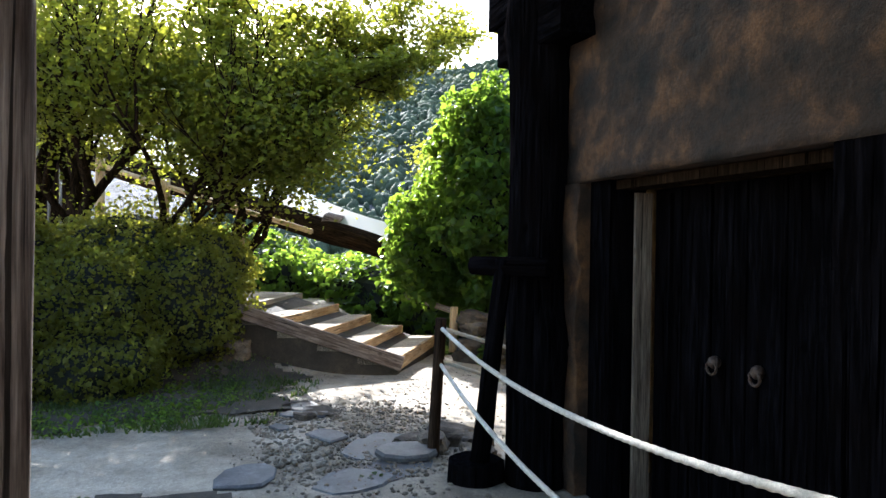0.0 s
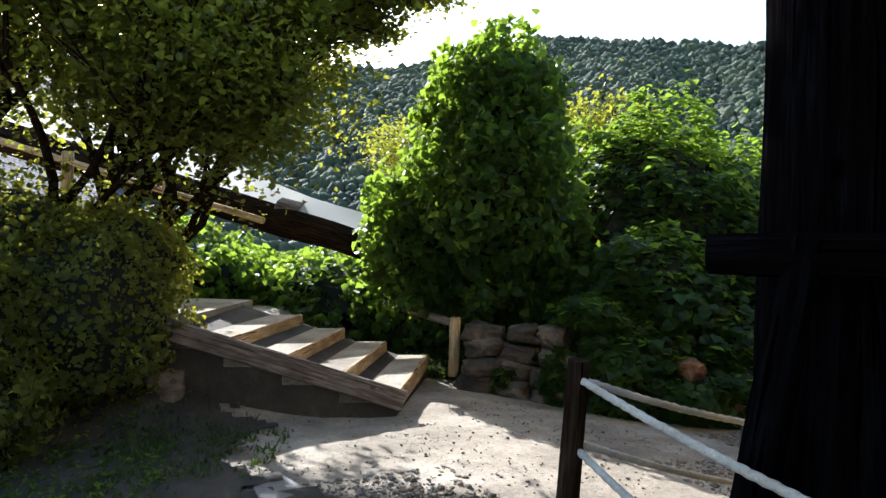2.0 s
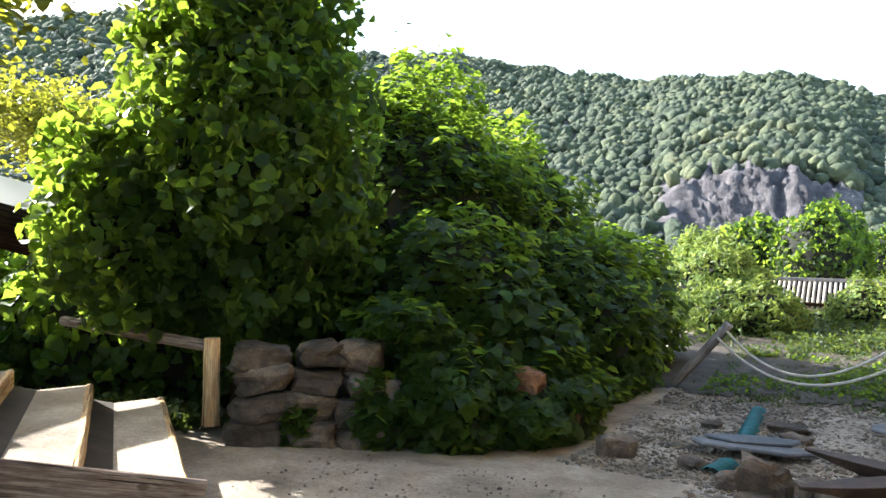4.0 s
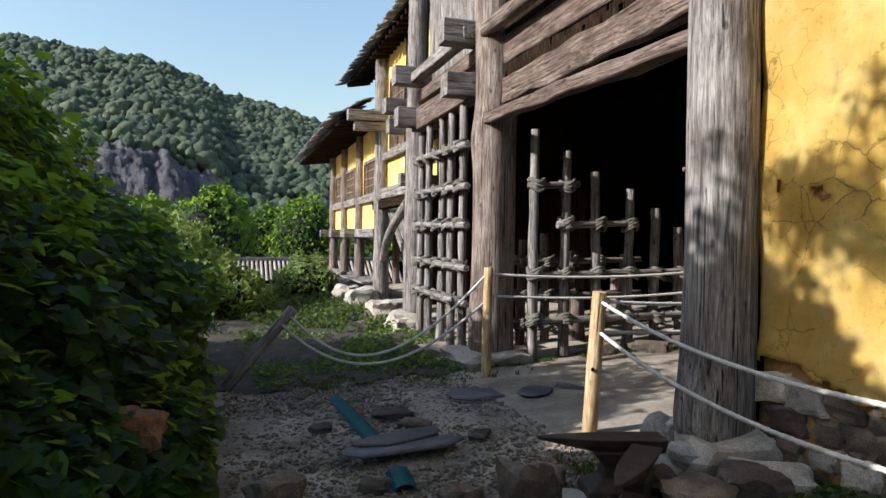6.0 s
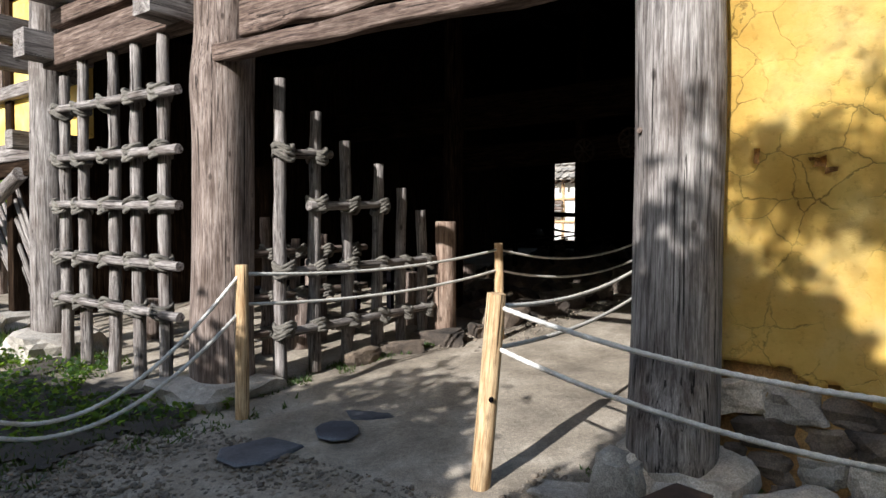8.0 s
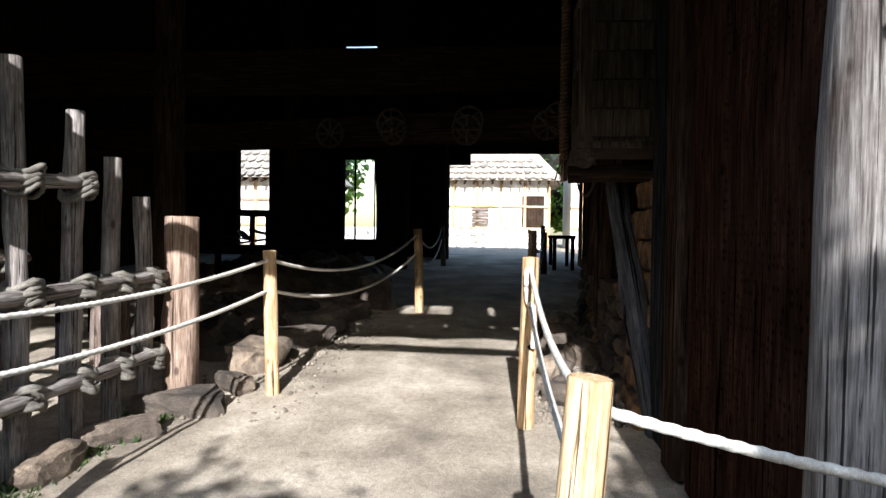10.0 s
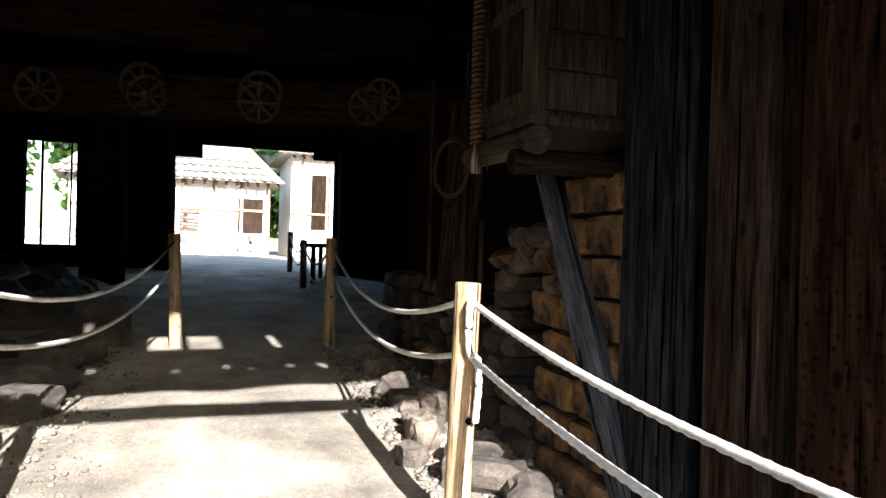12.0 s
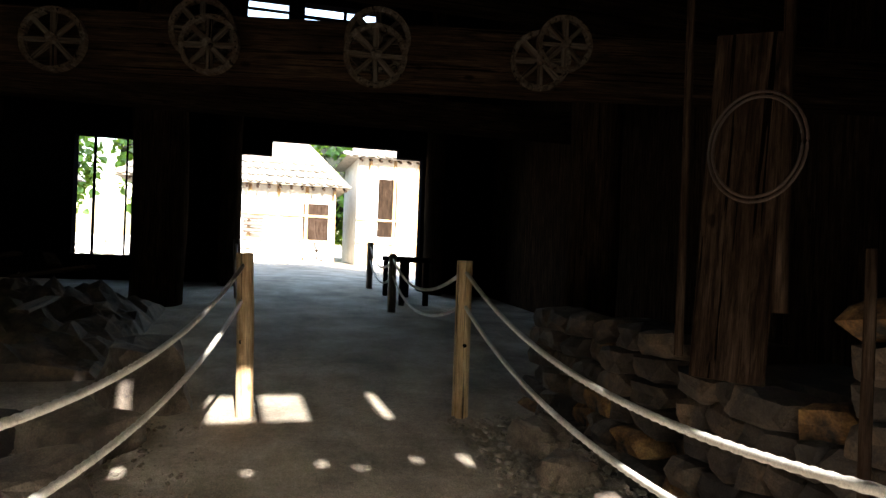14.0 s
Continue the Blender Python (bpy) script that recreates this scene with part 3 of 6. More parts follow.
# ---- the old timber building: gate front ----
gate_post_r = log("wall_post", (1.52, 5.37, 0.28), (1.53, 5.35, 5.6), 0.245, 0.225, W_GREY, seg=26, rings=40, rough=0.04, knots=3, seed=5)
gate_post_l = log("wall_post", (1.56, 9.52, 0.05), (1.58, 9.5, 6.2), 0.29, 0.24, W_BROWN, seg=26, rings=40, rough=0.04, knots=4, seed=9)
post_2 = log("wall_post", (1.50, 12.9, 0.3), (1.52, 12.9, 6.4), 0.21, 0.18, W_GREY, seg=20, rings=34, rough=0.04, knots=3, seed=12)
tagged(gate_post_r, kind="structure")
for i, (px, py, pz, pr) in enumerate([(1.285, 5.36, 2.03, .022), (1.34, 5.24, 1.98, .017), (1.33, 5.5, 2.12, .02)]):
    log("branch_knot", (px + .05, py, pz), (px - .005, py, pz), pr, pr * .8, W_BROWN, gate_post_r, seg=10, rings=2, seed=i)
# beams over the gateway
beam("gate_beam", (1.42, 5.50, 3.03), (1.42, 9.35, 3.12), 0.16, 0.13, W_BEAM, cuts=14, wear=0.03)
beam("gate_beam", (1.62, 5.50, 3.47), (1.62, 9.35, 3.46), 0.12, 0.32, W_BEAM, cuts=18, wear=0.06)
beam("gate_beam", (1.62, 5.50, 3.93), (1.62, 9.35, 3.95), 0.12, 0.34, W_BEAM, cuts=14, wear=0.02)
log("gate_beam", (1.38, 5.4, 4.24), (1.38, 9.4, 4.22), 0.1, 0.09, W_BROWN, rough=0.12, seed=3)
log("gate_beam", (1.45, 5.4, 4.86), (1.45, 9.4, 4.84), 0.12, 0.13, W_GREY, rough=0.12, seed=4)
# packing between the beams, with chinks that let the sun through
for z0, z1, gaps in ((3.60, 3.70, [(6.02, 6.08), (6.68, 6.75), (7.32, 7.38)]), (3.70, 3.80, [(6.03, 6.09), (6.33, 6.38), (6.9, 6.95), (8.0, 8.05)]), (4.09, 4.22, [(6.45, 6.51), (7.7, 7.75)]), (4.22, 4.74, [(6.9, 7.2), (7.28, 7.58), (8.1, 8.16), (6.3, 6.36)])):
    y = 5.5
    for a, c in sorted(gaps) + [(9.35, 9.4)]:
        box("packing", (1.585, y, z0), (1.625, a, z1), W_DARK)
        y = c
for k in range(13):                      # boards above
    y = 5.55 + k * 0.29
    beam("plank", (1.66, y, 4.72), (1.66, y, 7.5), 0.05, 0.286, W_GREY, seed=k)

# bay between gate and post 2
beam("bay_beam", (1.45, 9.75, 3.62), (1.42, 12.55, 3.58), 0.24, 0.34, W_BEAM, cuts=10)
beam("bay_beam", (1.5, 9.75, 4.02), (1.5, 12.55, 4.0), 0.2, 0.2, W_BEAM, cuts=10)
beam("bay_beam", (1.3, 9.7, 4.28), (1.3, 12.55, 4.26), 0.18, 0.16, W_GREY)
for z, x0 in ((3.62, 1.0), (4.3, 0.95)):
    for y in (9.88, 12.4):
        beam("beam_end", (x0, y, z), (1.75, y, z), 0.28, 0.3, W_GREY, seed=int(z * 10 + y))
beam("beam_end", (0.98, 13.2, 3.95), (1.8, 13.2, 3.95), 0.3, 0.26, W_GREY)
beam("beam_end", (1.05, 13.2, 3.6), (1.8, 13.2, 3.6), 0.24, 0.26, W_GREY)
for k in range(9):
    y = 9.9 + k * 0.3
    beam("plank", (1.6, y, 4.1), (1.6, y, 7.2), 0.05, 0.28, W_GREY, seed=k + 40)
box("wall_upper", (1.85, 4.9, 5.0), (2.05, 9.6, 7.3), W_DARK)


def lashing(parent, p, r, seed):
    """A lumpy straw-rope binding wound both ways where two poles cross."""
    rnd = random.Random(seed)
    pts = []
    for k in range(46):
        a = k * 0.85 + seed
        w = 0.06 * math.sin(k * 0.37) + rnd.uniform(-.012, .012)
        rr = r + .018 + rnd.uniform(0, .018)
        pts.append((p[0] + rr * math.cos(a), p[1] + rr * math.sin(a), p[2] + w + .03 * math.cos(a * 2 + seed)))
    link("lashing", rope_mesh(pts, 0.019, 0.045, 6, 0.026), CORD, parent)


def lattice(name, ax, fixed, uprights, rails, mat, label, group=""):
    """Poles lashed into a grid. ax 'y': runs along y at x = fixed; ax 'x': along x at y = fixed."""
    u0 = uprights[0][0]
    root = thing(name, (fixed, u0, 0) if ax == "y" else (u0, fixed, 0), label, "lattice fence", group)
    P = (lambda u, d, z: (fixed + d, u, z)) if ax == "y" else (lambda u, d, z: (u, fixed + d, z))
    for i, (u, z0, z1) in enumerate(uprights):
        lean = 0.04 * math.sin(i * 2.3)
        log("upright", P(u, 0, z0), P(u + lean, 0, z1), 0.066, 0.056, mat, root, seg=12, rough=0.14, knots=3, bow=0.015, seed=i + 11)
    for j, (z, a, b) in enumerate(rails):
        log("rail", P(a, -0.09, z - 0.02), P(b, -0.09, z + 0.03), 0.048, 0.043, mat, root, seg=10, rough=0.1, seed=j + 70, bow=0.012)
        for i, (u, z0, z1) in enumerate(uprights):
            if z0 - .02 < z < z1 and a - .05 < u < b + .05:
                lashing(root, P(u, -0.045, z), 0.075, i * 7 + j)
    return root


lattice("lashed_lattice", "y", 1.42, [(12.25, 0.0, 3.3), (11.8, -0.02, 3.45), (11.22, -0.02, 3.5), (10.7, 0.0, 3.45), (10.22, 0.02, 3.5)],
        [(2.88, 9.85, 12.4), (2.33, 9.85, 12.4), (1.81, 9.85, 12.4), (1.24, 9.85, 12.4), (0.76, 9.85, 12.4)], W_GREY,
        "tall lattice of grey weathered poles lashed with straw rope")
lattice("lashed_lattice", "x", 9.25, [(2.02, 0.1, 3.0), (2.45, 0.13, 2.75), (2.92, 0.14, 2.5), (3.4, 0.16, 2.3), (3.82, 0.18, 2.05), (4.22, 0.22, 1.8)],
        [(2.3, 1.95, 2.6), (1.82, 2.3, 3.45), (1.18, 2.0, 4.35), (0.6, 2.0, 4.35)], W_GREY,
        "stepped lattice of grey poles lashed with straw rope", "")

lattice("lashed_lattice", "x", 10.35, [(2.0, 0.1, 1.75), (2.35, 0.1, 1.6), (2.75, 0.1, 1.7), (3.15, 0.1, 1.45), (3.6, 0.1, 1.5), (4.1, 0.1, 1.4)],
        [(1.3, 1.9, 4.3), (0.8, 1.9, 4.3), (0.4, 1.9, 4.3)], W_BROWN, "low inner lattice of brown poles lashed with straw rope")

# post bases
for i, (x, y, z, sx, sy, sz) in enumerate([(1.5, 5.3, 0.15, .4, .36, .3), (1.5, 9.5, .08, .5, .48, .2), (1.5, 12.8, .15, .55, .5, .24), (1.8, 15.0, .2, .5, .45, .2)]):
    tagged(link("footing_stone", rock_mesh((sx, sy, sz), 40 + i), PALE, None, Matrix.Translation((x, y, z - .06))), "pale rough footing stone under a timber post", "stone")

# yellow mud wall with rubble base, and the dark side wall
def wall_rough(name, x, y0, y1, z0, z1, mat, amp=0.03, thick=0.3):
    bm = bmesh.new()
    nyy, nz = int((y1 - y0) / 0.09) + 1, int((z1 - z0) / 0.09) + 1
    rows = []
    for j in range(nz + 1):
        row = []
        for i in range(nyy + 1):
            y, z = y0 + (y1 - y0) * i / nyy, z0 + (z1 - z0) * j / nz
            row.append(bm.verts.new((x + amp * noise.noise((y * 1.1, z * 1.1, 5)) * 2 + amp * .5 * noise.noise((y * 5, z * 5, 5)), y, z)))
        rows.append(row)
    for j in range(nz):
        for i in range(nyy):
            f = bm.faces.new((rows[j][i], rows[j + 1][i], rows[j + 1][i + 1], rows[j][i + 1]))
            f.smooth = True
    back = [bm.verts.new((x + thick, yy, zz)) for yy, zz in ((y0, z0), (y1, z0), (y1, z1), (y0, z1))]
    bm.faces.new(back)
    for a, b, ring in ((0, 1, rows[0]), (2, 3, list(reversed(rows[-1])))):
        bm.faces.new([back[a]] + ring + [back[b]])
    bm.faces.new([back[1]] + [r[-1] for r in rows] + [back[2]])
    bm.faces.new([back[3]] + [r[0] for r in reversed(rows)] + [back[0]])
    return build(name, bm, mat)


FLAKES = [(4.69, 1.94, .055, .028), (4.62, 1.895, .035, .02), (4.97, 1.97, .018, .05), (4.1, 1.35, .05, .012)]


def plaster_edge(y):
    return .80 + .13 * noise.noise((y * 1.3, 0, 4)) + .07 * noise.noise((y * 5, 2, 4)) + .03 * noise.noise((y * 16, 2, 4))


def plaster_coat(x, y0, y1, z1, step=.028, thick=.016):
    """The yellow coat: a thin shell with a ragged lower edge and flaked holes, over the mud core."""
    bm = bmesh.new()
    ny, nz = int((y1 - y0) / step), int((z1 - .5) / step)
    v = {}

    def vert(i, j):
        if (i, j) not in v:
            y, z = y0 + (y1 - y0) * i / ny, .5 + (z1 - .5) * j / nz
            d = .026 * noise.noise((y * 1.1, z * 1.1, 5)) * 2 + .014 * noise.noise((y * 5, z * 5, 5)) + .006 * noise.noise((y * 15, z * 15, 5))
            d -= .012 * max(0, 1 - abs(z - plaster_edge(y)) / .12)
            jy = .012 * noise.noise((y * 21, z * 21, 1)) if 0 < i < ny else 0
            v[i, j] = bm.verts.new((x + d, y + jy, z + .016 * noise.noise((y * 21, z * 21, 8))))
        return v[i, j]

    for i in range(ny):
        for j in range(nz):
            y, z = y0 + (y1 - y0) * (i + .5) / ny, .5 + (z1 - .5) * (j + .5) / nz
            if z < plaster_edge(y):
                continue
            if any(((y - fy) / ry) ** 2 + ((z - fz) / rz) ** 2 < 1 + .9 * noise.noise((y * 30, z * 30, 2)) for fy, fz, ry, rz in FLAKES):
                continue
            f = bm.faces.new((vert(i, j), vert(i, j + 1), vert(i + 1, j + 1), vert(i + 1, j)))
            f.smooth = True
    bmesh.ops.solidify(bm, geom=bm.faces[:], thickness=thick)
    build("wall_plaster", bm, PLASTER)


wall_rough("wall_west", 1.70, 2.30, 5.16, 0.10, 7.4, MUD, amp=.035)
plaster_coat(1.655, 2.30, 5.16, 7.4)

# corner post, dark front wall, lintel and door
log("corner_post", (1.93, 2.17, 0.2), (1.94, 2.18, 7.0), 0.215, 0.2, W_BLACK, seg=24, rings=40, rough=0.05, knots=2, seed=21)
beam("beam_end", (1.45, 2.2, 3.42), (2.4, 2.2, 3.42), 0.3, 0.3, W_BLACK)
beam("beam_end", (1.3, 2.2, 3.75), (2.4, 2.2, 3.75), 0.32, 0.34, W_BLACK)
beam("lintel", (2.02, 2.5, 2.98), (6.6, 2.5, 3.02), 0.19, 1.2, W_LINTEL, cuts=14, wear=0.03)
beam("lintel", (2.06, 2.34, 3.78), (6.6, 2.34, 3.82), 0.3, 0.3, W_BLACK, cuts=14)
def rough_front(name, x0, x1, z0, z1, y, thick, mat, amp, seed):
    """A slab whose -Y face is hewn and pitted."""
    bm = bmesh.new()
    nx_, nz_ = max(2, int((x1 - x0) / .045)), max(2, int((z1 - z0) / .045))
    rows = []
    for j in range(nz_ + 1):
        row = []
        for i in range(nx_ + 1):
            x, z = x0 + (x1 - x0) * i / nx_, z0 + (z1 - z0) * j / nz_
            d = amp * noise.noise((x * .9, z * 3.2, seed)) + amp * .6 * noise.noise((x * 3.5, z * 9, seed)) + amp * .3 * noise.noise((x * 11, z * 18, seed))
            p_ = noise.noise((x * 4.2, z * 6.5, seed + 9))
            d += .07 * max(0, p_ - .42)
            row.append(bm.verts.new((x, y + d, z)))
        rows.append(row)
    for j in range(nz_):
        for i in range(nx_):
            bm.faces.new((rows[j][i], rows[j][i + 1], rows[j + 1][i + 1], rows[j + 1][i])).smooth = True
    bk = [bm.verts.new(p) for p in ((x0, y + thick, z0), (x1, y + thick, z0), (x1, y + thick, z1), (x0, y + thick, z1))]
    bm.faces.new(list(reversed(bk)))
    bm.faces.new([bk[0], bk[1]] + list(reversed(rows[0])))
    bm.faces.new([bk[2], bk[3]] + rows[-1])
    bm.faces.new([bk[1], bk[2]] + [r[-1] for r in reversed(rows)])
    bm.faces.new([bk[3], bk[0]] + [r[0] for r in rows])
    build(name, bm, mat)


rough_front("lintel_face", 2.02, 6.6, 2.36, 3.62, 2.285, .012 + .1, W_LINTEL, .03, 3)
rough_front("jamb_face", 2.02, 2.27, .2, 2.355, 2.27, .1, W_LINTEL, .025, 5)
box("wall_south", (2.0, 2.375, 0.2), (2.27, 2.5, 2.37), W_LINTEL)
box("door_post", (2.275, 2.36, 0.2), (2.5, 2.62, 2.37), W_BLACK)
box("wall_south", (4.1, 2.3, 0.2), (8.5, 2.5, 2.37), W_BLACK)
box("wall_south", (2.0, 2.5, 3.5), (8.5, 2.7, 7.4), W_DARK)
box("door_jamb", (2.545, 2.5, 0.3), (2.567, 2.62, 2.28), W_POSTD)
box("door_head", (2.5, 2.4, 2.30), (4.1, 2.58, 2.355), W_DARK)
door = thing("door_1", (2.66, 2.62, 0.3), "closed double door of very dark wide planks with iron ring pulls", "door")
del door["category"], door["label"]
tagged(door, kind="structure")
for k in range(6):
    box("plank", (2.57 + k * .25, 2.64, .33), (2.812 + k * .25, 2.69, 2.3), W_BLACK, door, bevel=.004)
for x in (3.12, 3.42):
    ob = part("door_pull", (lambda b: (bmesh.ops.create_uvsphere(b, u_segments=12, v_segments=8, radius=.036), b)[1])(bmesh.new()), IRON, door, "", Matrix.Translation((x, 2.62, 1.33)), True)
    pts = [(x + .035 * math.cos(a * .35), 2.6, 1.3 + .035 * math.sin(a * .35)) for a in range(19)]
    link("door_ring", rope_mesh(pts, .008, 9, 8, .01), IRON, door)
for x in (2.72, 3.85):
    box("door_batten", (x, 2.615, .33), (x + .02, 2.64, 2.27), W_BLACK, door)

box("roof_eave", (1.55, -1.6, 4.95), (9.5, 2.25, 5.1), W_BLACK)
# Added wall, out of view, that keeps southern sky light off the door.
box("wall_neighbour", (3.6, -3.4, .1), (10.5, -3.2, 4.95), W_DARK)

# propped log in front of the corner
prop = thing("propped_log", (1.9, 1.85, 1.8), "short dark log held level by a leaning pole", "log prop")
log("crossbar", (1.85, 1.72, 1.81), (2.36, 2.03, 1.81), 0.06, 0.062, W_BLACK, prop, seed=3, knots=1)
log("strut", (1.80, 1.80, 0.42), (2.08, 1.84, 1.86), 0.068, 0.055, W_BLACK, prop, seed=6)
log("tree_stump", (1.76, 1.78, 0.2), (1.76, 1.78, 0.46), 0.2, 0.19, W_BLACK, None, "very dark sawn log stump standing on the ground", "stump", seg=20, rough=.08, seed=2)

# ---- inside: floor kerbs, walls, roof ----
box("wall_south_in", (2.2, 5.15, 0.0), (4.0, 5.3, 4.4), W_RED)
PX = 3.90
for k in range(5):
    beam("plank", (PX - k * .54, 5.5 + (0, .05, .02, .0, .03)[k], .22), (PX - k * .54, 5.5 + (0, .05, .02, .0, .03)[k], 4.8), (.52, .3, .53, .52, .52)[k], 0.09, (W_SHADEGREY, W_RED, W_PIT, W_PIT, W_PIT)[k], seed=k, cuts=8)
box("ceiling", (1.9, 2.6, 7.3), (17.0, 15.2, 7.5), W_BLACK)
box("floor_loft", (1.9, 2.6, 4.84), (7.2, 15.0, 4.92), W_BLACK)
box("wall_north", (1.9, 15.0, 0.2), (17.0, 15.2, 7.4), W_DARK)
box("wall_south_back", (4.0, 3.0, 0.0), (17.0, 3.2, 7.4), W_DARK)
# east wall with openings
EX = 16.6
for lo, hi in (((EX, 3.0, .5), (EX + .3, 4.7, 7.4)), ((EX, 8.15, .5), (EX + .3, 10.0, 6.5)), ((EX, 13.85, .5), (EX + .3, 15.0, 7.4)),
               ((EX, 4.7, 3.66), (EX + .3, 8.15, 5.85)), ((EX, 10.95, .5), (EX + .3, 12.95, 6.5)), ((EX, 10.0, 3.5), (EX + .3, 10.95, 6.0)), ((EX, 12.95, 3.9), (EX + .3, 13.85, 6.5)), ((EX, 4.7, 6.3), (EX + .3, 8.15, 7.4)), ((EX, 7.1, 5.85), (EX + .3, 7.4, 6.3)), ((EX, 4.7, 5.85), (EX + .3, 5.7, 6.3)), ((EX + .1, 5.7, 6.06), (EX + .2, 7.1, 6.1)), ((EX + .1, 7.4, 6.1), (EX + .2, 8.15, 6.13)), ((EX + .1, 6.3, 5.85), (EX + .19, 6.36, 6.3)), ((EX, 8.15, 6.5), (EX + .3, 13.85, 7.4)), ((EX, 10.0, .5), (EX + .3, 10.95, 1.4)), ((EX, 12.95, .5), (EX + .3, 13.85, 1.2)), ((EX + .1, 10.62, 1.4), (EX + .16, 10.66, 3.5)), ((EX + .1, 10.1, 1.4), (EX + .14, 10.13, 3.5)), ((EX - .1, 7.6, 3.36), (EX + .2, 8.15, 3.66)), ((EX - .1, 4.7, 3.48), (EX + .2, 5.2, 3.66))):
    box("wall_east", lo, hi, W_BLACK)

# ---- rope fence ----
FENCE = [
    # top, foot, radius, pale?
    ("G", (1.16, 6.29, 1.20), (1.14, 6.39, 0.02), 0.06, W_POST),
    ("F", (1.20, 8.75, 1.28), (1.17, 8.72, -0.03), 0.055, W_POST),
    ("H", (4.72, 8.46, 1.40), (4.66, 8.40, 0.2), 0.055, W_POST),
    ("I", (4.16, 6.36, 1.40), (4.18, 6.38, 0.18), 0.06, W_POST),
    ("J", (8.62, 7.80, 1.62), (8.60, 7.76, 0.45), 0.06, W_POST),
    ("K", (8.45, 6.22, 1.62), (8.45, 6.22, 0.45), 0.06, W_POST),
    ("M", (13.4, 5.83, 1.62), (13.4, 5.83, 0.7), 0.06, W_POSTD),
    ("N", (16.3, 5.73, 1.8), (16.3, 5.73, 0.85), 0.06, W_POSTD),
    ("O", (14.6, 8.1, 1.75), (14.6, 8.05, 0.75), 0.06, W_POSTD),
    ("A", (1.2, 1.72, 1.38), (1.13, 1.69, 0.22), 0.045, W_RED),
]
PT = {}
for nm, top, foot, r, mt in FENCE:
    lb = "pale peeled pine rope post set in the trodden earth" if mt is W_POST else "dark weathered rope post set in the ground"
    log("rope_post", foot, top, r * 1.03, r * 0.97, mt, None, lb, "post", "rope fence posts", seg=18, rough=0.03, seed=ord(nm))
    PT[nm] = Vector(top)


def rope(a, b, drop, r=0.0148, label="twisted white rope slung between fence posts", skew=0.0):
    tagged(link("rope", rope_mesh(sag(a, b, drop, skew=skew), r), ROPE, None), label, "rope", "fence ropes")


def pair(a, b, d1, d2, lo=0.32, hi=0.07):
    A, B = PT[a], PT[b]
    rope(A - Vector((0, 0, hi)), B - Vector((0, 0, hi)), d1)
    rope(A - Vector((0, 0, lo)), B - Vector((0, 0, lo)), d2)


pair("F", "H", 0.09, 0.09)
pair("H", "J", 0.25, 0.25)
pair("G", "I", 0.12, 0.1)
pair("I", "K", 0.3, 0.3)
pair("K", "M", 0.28, 0.28)
pair("M", "N", 0.25, 0.25)
pair("J", "O", 0.3, 0.3)
pair("A", "G", 0.35, 0.4)
A = PT["A"]
rope(A - Vector((0, 0, .07)), (6.6, 1.45, 1.75), 0.33)
rope(A - Vector((0, 0, .35)), (6.6, 1.45, 1.3), 0.42)
log("rope_post", (6.62, 1.5, .4), (6.6, 1.45, 1.85), .05, .05, W_POSTD, None, "dark weathered rope post set in the ground", "post", "rope fence posts", seg=14)
log("rope_post", (4.87, -0.29, 0.3), (4.87, -0.29, 3.6), 0.08, 0.077, W_BROWN, None, "tall round brown wooden post standing by the path", "post", seg=18)

# leaning log with ropes to post F
log("leaning_log", (-1.68, 9.0, 0.0), (-1.0, 8.88, 0.84), 0.06, 0.058, W_GREY, None, "grey log leaning over beside the vines", "log", seg=16)
rope((-1.02, 8.85, .76), PT["F"] - Vector((0, 0, .05)), 0.62, skew=-.5)
rope((-1.12, 8.8, .68), PT["F"] - Vector((0, 0, .36)), 0.55, skew=-.4)

# ---- drain pipe, anvils, slates ----
def tube(name, pts, r, mat, label, cat):
    P = [Vector(p) for p in pts]
    bm = bmesh.new()
    rings = []
    L = (P[1] - P[0]).length
    m, ln = axis_m(P[0], P[1])
    n = int(ln / 0.02)
    for i in range(n + 1):
        z = ln * i / n
        rr = r * (1 + 0.05 * (i % 2))
        rings.append([bm.verts.new((rr * math.cos(a * math.pi / 10), rr * math.sin(a * math.pi / 10), z)) for a in range(20)])
    for i in range(n):
        for k in range(20):
            bm.faces.new((rings[i][k], rings[i][(k + 1) % 20], rings[i + 1][(k + 1) % 20], rings[i + 1][k]))
    bmesh.ops.solidify(bm, geom=bm.faces[:], thickness=0.008)
    return one(name, bm, mat, label, cat, m=m)


def plain(name, col, rough=0.5, metal=0.0):
    m, nt, b = mat_new(name)
    c = coords(nt)
    n1 = nd(nt, "ShaderNodeTexNoise", Scale=7.0, Detail=5.0, Roughness=0.6)
    nt.links.new(c, n1.inputs[0])
    nt.links.new(ramp(nt, n1.outputs[0], [(0.3, tuple(a * .6 for a in col)), (0.7, tuple(min(1, a * 1.2) for a in col))]), b.inputs["Base Color"])
    b.inputs["Roughness"].default_value, b.inputs["Metallic"].default_value = rough, metal
    bump(nt, b, n1.outputs[0], 0.2, 0.004)
    return m


TEAL = plain("teal_plastic", (0.01, 0.2, 0.22), 0.45)
tube("drain_pipe", [(-0.6, 8.5, -0.13), (-0.5, 6.5, -0.1)], 0.1, TEAL, "teal corrugated plastic drain pipe half buried in gravel", "pipe")
tube("drain_pipe", [(-0.52, 6.2, -0.11), (-0.58, 5.75, -0.08)], 0.1, TEAL, "short open end of teal corrugated plastic drain pipe", "pipe")


